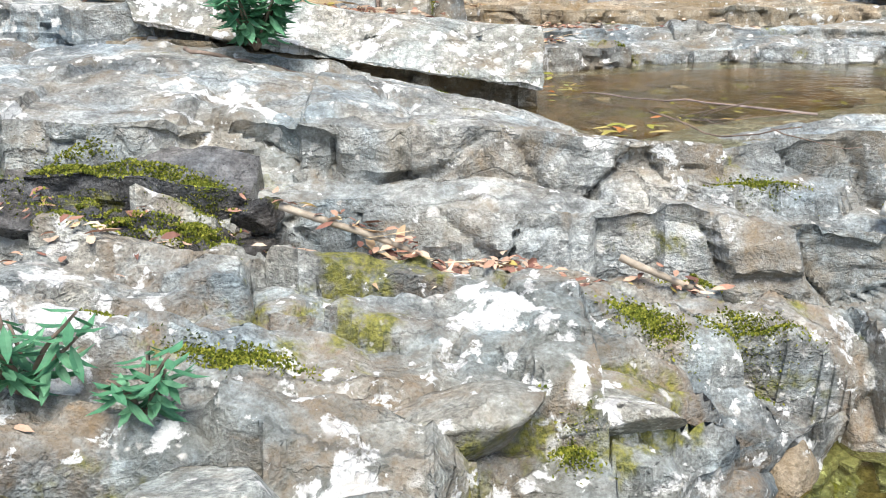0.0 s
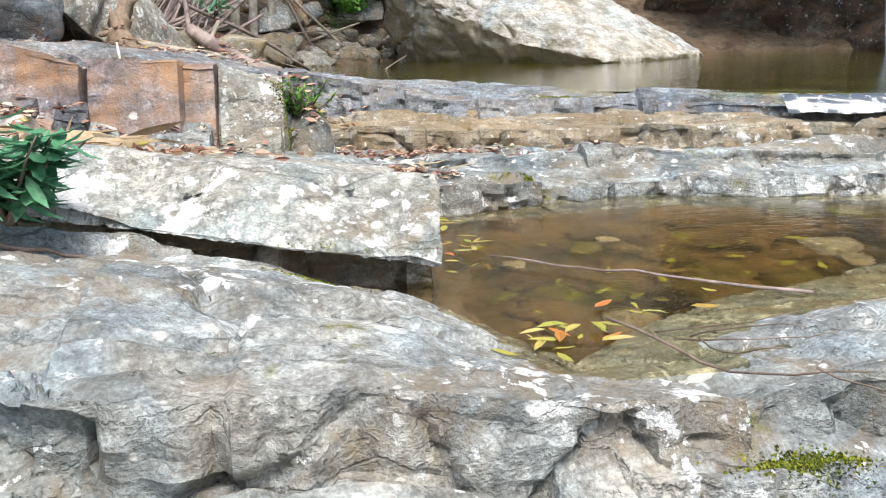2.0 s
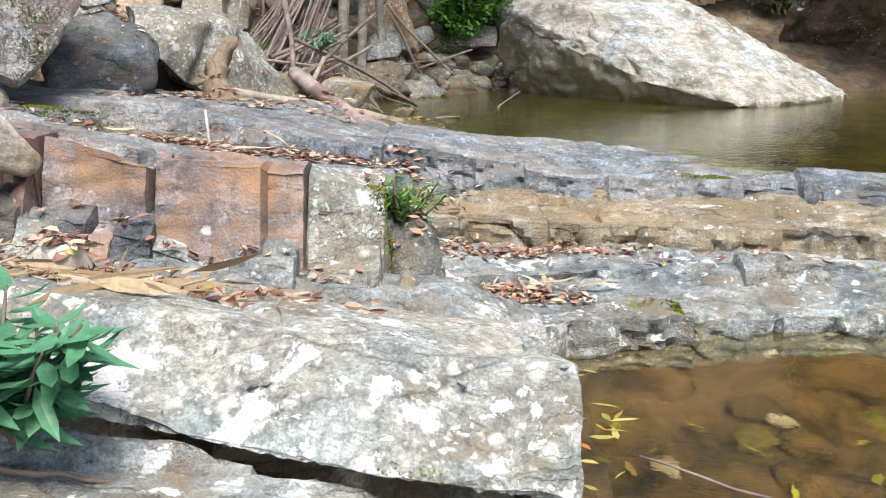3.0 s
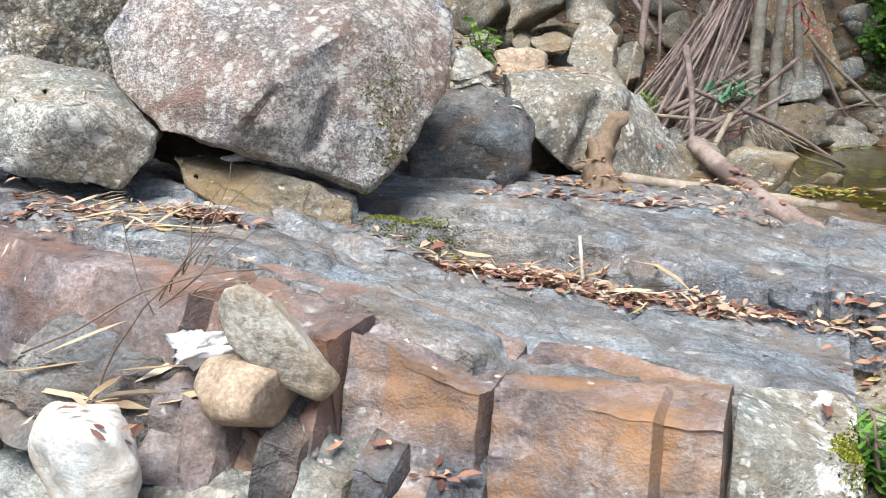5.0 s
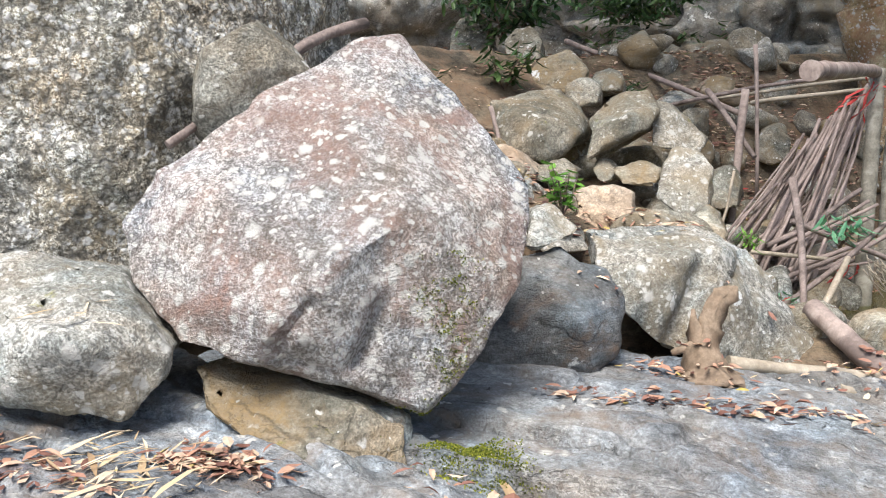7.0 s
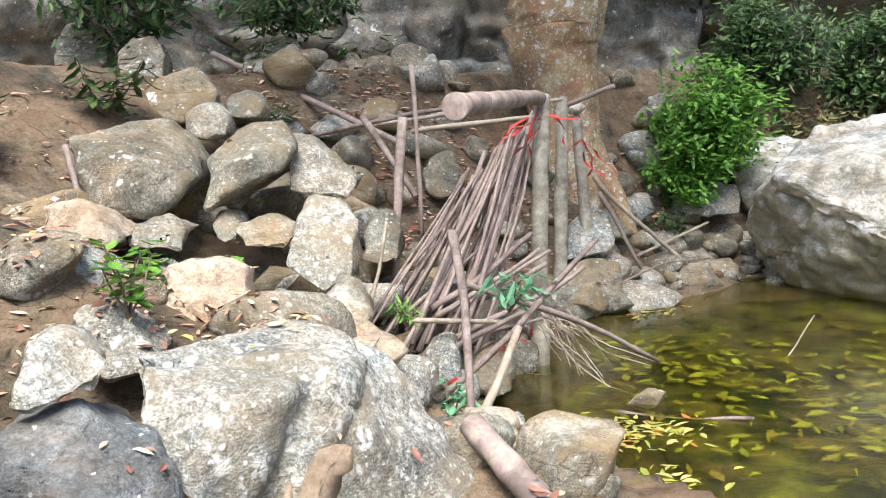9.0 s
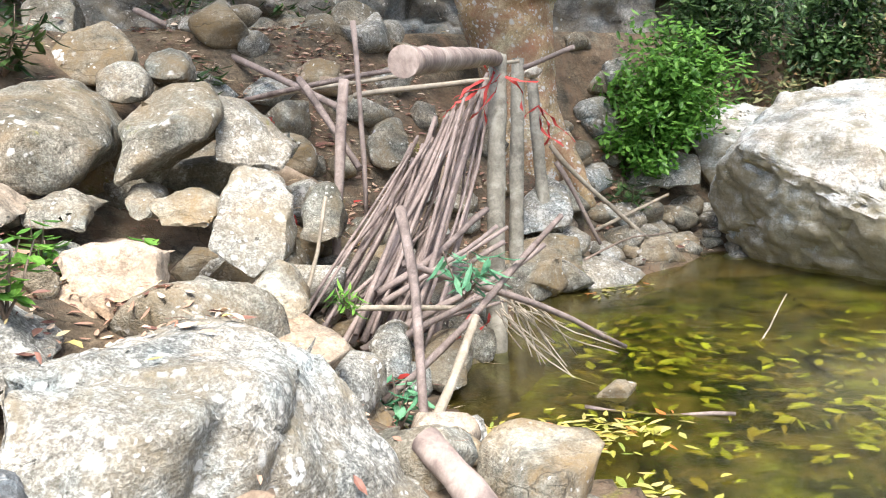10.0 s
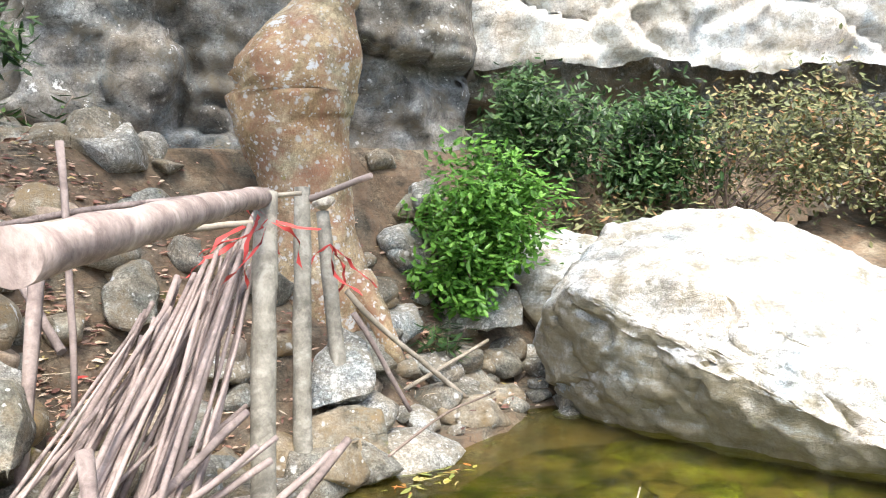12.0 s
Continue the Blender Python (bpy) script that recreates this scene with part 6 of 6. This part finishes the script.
def bush(label, centre, size, count, leaf, width, mat, seed, clumps=26, branches=14):
    """A leafy shrub: clumps of leaves in an uneven mass on bare branches."""
    root = tagged(new("bush"), label, "bush")
    g = random.Random(seed)
    c0 = Vector(centre)
    foot = c0 - Vector((0, -size[1] * 0.3, size[2]))
    heads = []
    for k in range(clumps):
        d = Vector((g.gauss(0, 1), g.gauss(0, 1), g.gauss(0, 1))).normalized() * g.uniform(0.45, 1.0)
        heads.append(c0 + Vector((d.x * size[0], d.y * size[1], d.z * size[2])))
    for k in range(branches):
        stick("branch", "", foot + Vector((g.uniform(-0.5, 0.5) * size[0], 0, 0)), heads[k % clumps], 0.014, 0.005, TWIG, seed * 50 + k, 0.06, 7, 5, parent=root)
    verts, faces = [], []
    for k in range(count):
        h = heads[k % clumps]
        p = h + Vector((g.gauss(0, 0.16), g.gauss(0, 0.14), g.gauss(0, 0.13))) * (size[0] + size[2]) * 0.75
        d = Vector((g.gauss(0, 1), g.gauss(0, 1) - 0.6, g.gauss(0, 0.6) - 0.25)).normalized()
        n = (Vector((g.uniform(-0.4, 0.4), -0.5, 1)) - d * d.dot(Vector((0, -0.5, 1)))).normalized()
        leaf_faces(verts, faces, p, d, n, leaf * g.uniform(0.6, 1.25), width * g.uniform(0.8, 1.2), 0.1, -0.12)
    ob = mesh_object("foliage", verts, faces, mat, False)
    ob.parent = root
    return root


bush("bright green leafy bush on the far bank", (1.15, 15.0, 1.5), (0.62, 0.35, 0.55), 4200, 0.1, 0.04, GREEN, 1)
bush("bright green leafy bush hanging over the rocks", (0.95, 14.75, 1.05), (0.35, 0.25, 0.35), 1300, 0.1, 0.04, GREEN, 2, 12, 6)
bush("dark green glossy bush under the overhang", (2.0, 16.3, 2.3), (0.7, 0.5, 0.55), 3600, 0.12, 0.042, DEEP_GREEN, 3)
bush("dark green bush under the overhang", (3.3, 16.6, 2.1), (0.7, 0.5, 0.6), 3400, 0.11, 0.045, DEEP_GREEN, 4)
bush("sparse olive shrub with bare branches", (4.2, 16.4, 1.9), (0.9, 0.5, 0.7), 2400, 0.09, 0.035, OLIVE, 5, 22, 20)
bush("olive and reddish shrub beside the white boulder", (5.6, 16.5, 2.1), (1.0, 0.5, 0.7), 3000, 0.09, 0.04, OLIVE, 6)
bush("yellow-green shrub beside the white boulder", (6.6, 16.3, 1.6), (0.9, 0.5, 0.7), 2600, 0.09, 0.05, OLIVE, 7)
bush("dark bush at the foot of the overhang", (2.6, 16.2, 1.2), (0.9, 0.4, 0.5), 1300, 0.13, 0.04, OLIVE, 8)
# Added dark bush: shades the wall so the water mirrors it darker.
bush("dark bush added to shade the far rock wall", (7.4, 13.4, 2.7), (1.3, 0.5, 0.6), 1700, 0.16, 0.06, DEEP_GREEN, 11)
bush("yellow-green creeper hanging over the far rock wall", (9.4, 11.9, 2.4), (1.2, 0.5, 0.8), 1700, 0.15, 0.06, OLIVE, 12)
bush("dark ferny bush above the bank rocks", (-3.9, 12.6, 2.7), (0.7, 0.5, 0.35), 900, 0.16, 0.045, DEEP_GREEN, 9)
bush("dark bush above the bank rocks", (-2.9, 14.4, 2.9), (0.7, 0.4, 0.3), 800, 0.16, 0.045, DEEP_GREEN, 10)

# ---- ribbons and scraps ----
rng = random.Random(9)


def ribbon(label, start, seed, length=0.35, hang=0.8):
    g = random.Random(seed)
    verts, faces = [], []
    p, d = Vector(start), Vector((g.uniform(-1, 1), g.uniform(-1, 1), -hang)).normalized()
    for k in range(9):
        w = Vector((g.uniform(-1, 1), g.uniform(-1, 1), 0.3)).normalized() * 0.012
        verts += [p - w, p + w]
        d = (d + Vector((g.uniform(-0.6, 0.6), g.uniform(-0.6, 0.6), g.uniform(-0.3, 0.2)))).normalized()
        p = p + d * length / 9
    faces = [(2 * k, 2 * k + 1, 2 * k + 3, 2 * k + 2) for k in range(8)]
    return tagged(mesh_object("ribbon", verts, faces, RIBBON), label, "ribbon", "red ribbons")


for k in range(9):
    ribbon("torn red ribbon tied round the post top", (-0.46 + rng.uniform(-0.08, 0.05), 11.6 + rng.uniform(-0.1, 0.1), 1.7 - rng.uniform(0, 0.15)), k, 0.4)
for k in range(4):
    ribbon("torn red ribbon hanging from the pale post", (-0.15, 13.2, 1.4), 20 + k, 0.5)
for k in range(16):
    x, y = rng.uniform(-1.9, -1.2), rng.uniform(9.5, 10.2)
    ribbon("faded red ribbon strip lying among rocks", (x, y, ground_height(x, y) + rng.uniform(0.05, 0.16)), 40 + k, 0.4, 0.05)
for k in range(10):
    x, y = rng.uniform(-2.2, -1.0), rng.uniform(10.5, 13.2)
    ribbon("faded red ribbon strip lying on the bank", (x, y, ground_height(x, y) + 0.08), 70 + k, 0.3, 0.05)
for k in range(3):
    ribbon("red ribbon at the foot of the post", (-0.62 + 0.05 * k, 10.6, 0.4), 90 + k, 0.25)
round_rock("plastic_bag", "crumpled white plastic bag on the shelf", (-1.36, 5.08, 0.375), (0.085, 0.055, 0.035), PLASTIC, 901, 20, "litter", 4, 0.9)
bm = bmesh.new()
bmesh.ops.create_cube(bm, size=1.0, matrix=pose(-1.02, 6.06, 0.27, 8, 4, -25) @ Matrix.Diagonal((0.055, 0.022, 0.01, 1)))
bmesh.ops.bevel(bm, geom=bm.edges[:], offset=0.004, segments=2, affect="EDGES")
scrap = tagged(part("wrapper", bm, PLASTIC_BLUE), "blue and white plastic wrapper among dry leaves", "litter")
bm = bmesh.new()
bmesh.ops.create_cube(bm, size=1.0, matrix=pose(-0.965, 6.035, 0.268, 5, 4, -25) @ Matrix.Diagonal((0.055, 0.022, 0.011, 1)))
bmesh.ops.bevel(bm, geom=bm.edges[:], offset=0.004, segments=2, affect="EDGES")
part("wrapper_end", bm, PLASTIC, scrap, "white end of the wrapper")

# waterfall at the far side and spill over the sill
verts = [(7.65 + 0.35 * u + 0.05 * math.sin(9 * u), 12.3 - 0.3 * u - 0.25 * (1 - v) - 0.03 * fbm(Vector((u * 9, v * 3, 0)), 1), -0.05 + 1.5 * v) for u in (i / 24 for i in range(25)) for v in (j / 20 for j in range(21))]
tagged(mesh_object("waterfall", verts, [(i * 21 + j, (i + 1) * 21 + j, (i + 1) * 21 + j + 1, i * 21 + j + 1) for i in range(24) for j in range(20)], FOAM_GLINTS), "small white waterfall into the upper pool", "waterfall", kind="structure")
verts = [(2.9 + 3.4 * u, 6.46 - 1.4 * u - 0.12 * v + 0.02 * fbm(Vector((u * 30, v * 5, 0)), 1), 0.0 - 0.1 * v * v + 0.012 * fbm(Vector((u * 40, v * 8, 2)), 1)) for u in (i / 70 for i in range(71)) for v in (j / 8 for j in range(9))]
tagged(mesh_object("spillway_water", verts, [(i * 9 + j, (i + 1) * 9 + j, (i + 1) * 9 + j + 1, i * 9 + j + 1) for i in range(70) for j in range(8)], FOAM_GLINTS), "thin dark water spilling over the sill with painted white glints", "water", kind="structure")
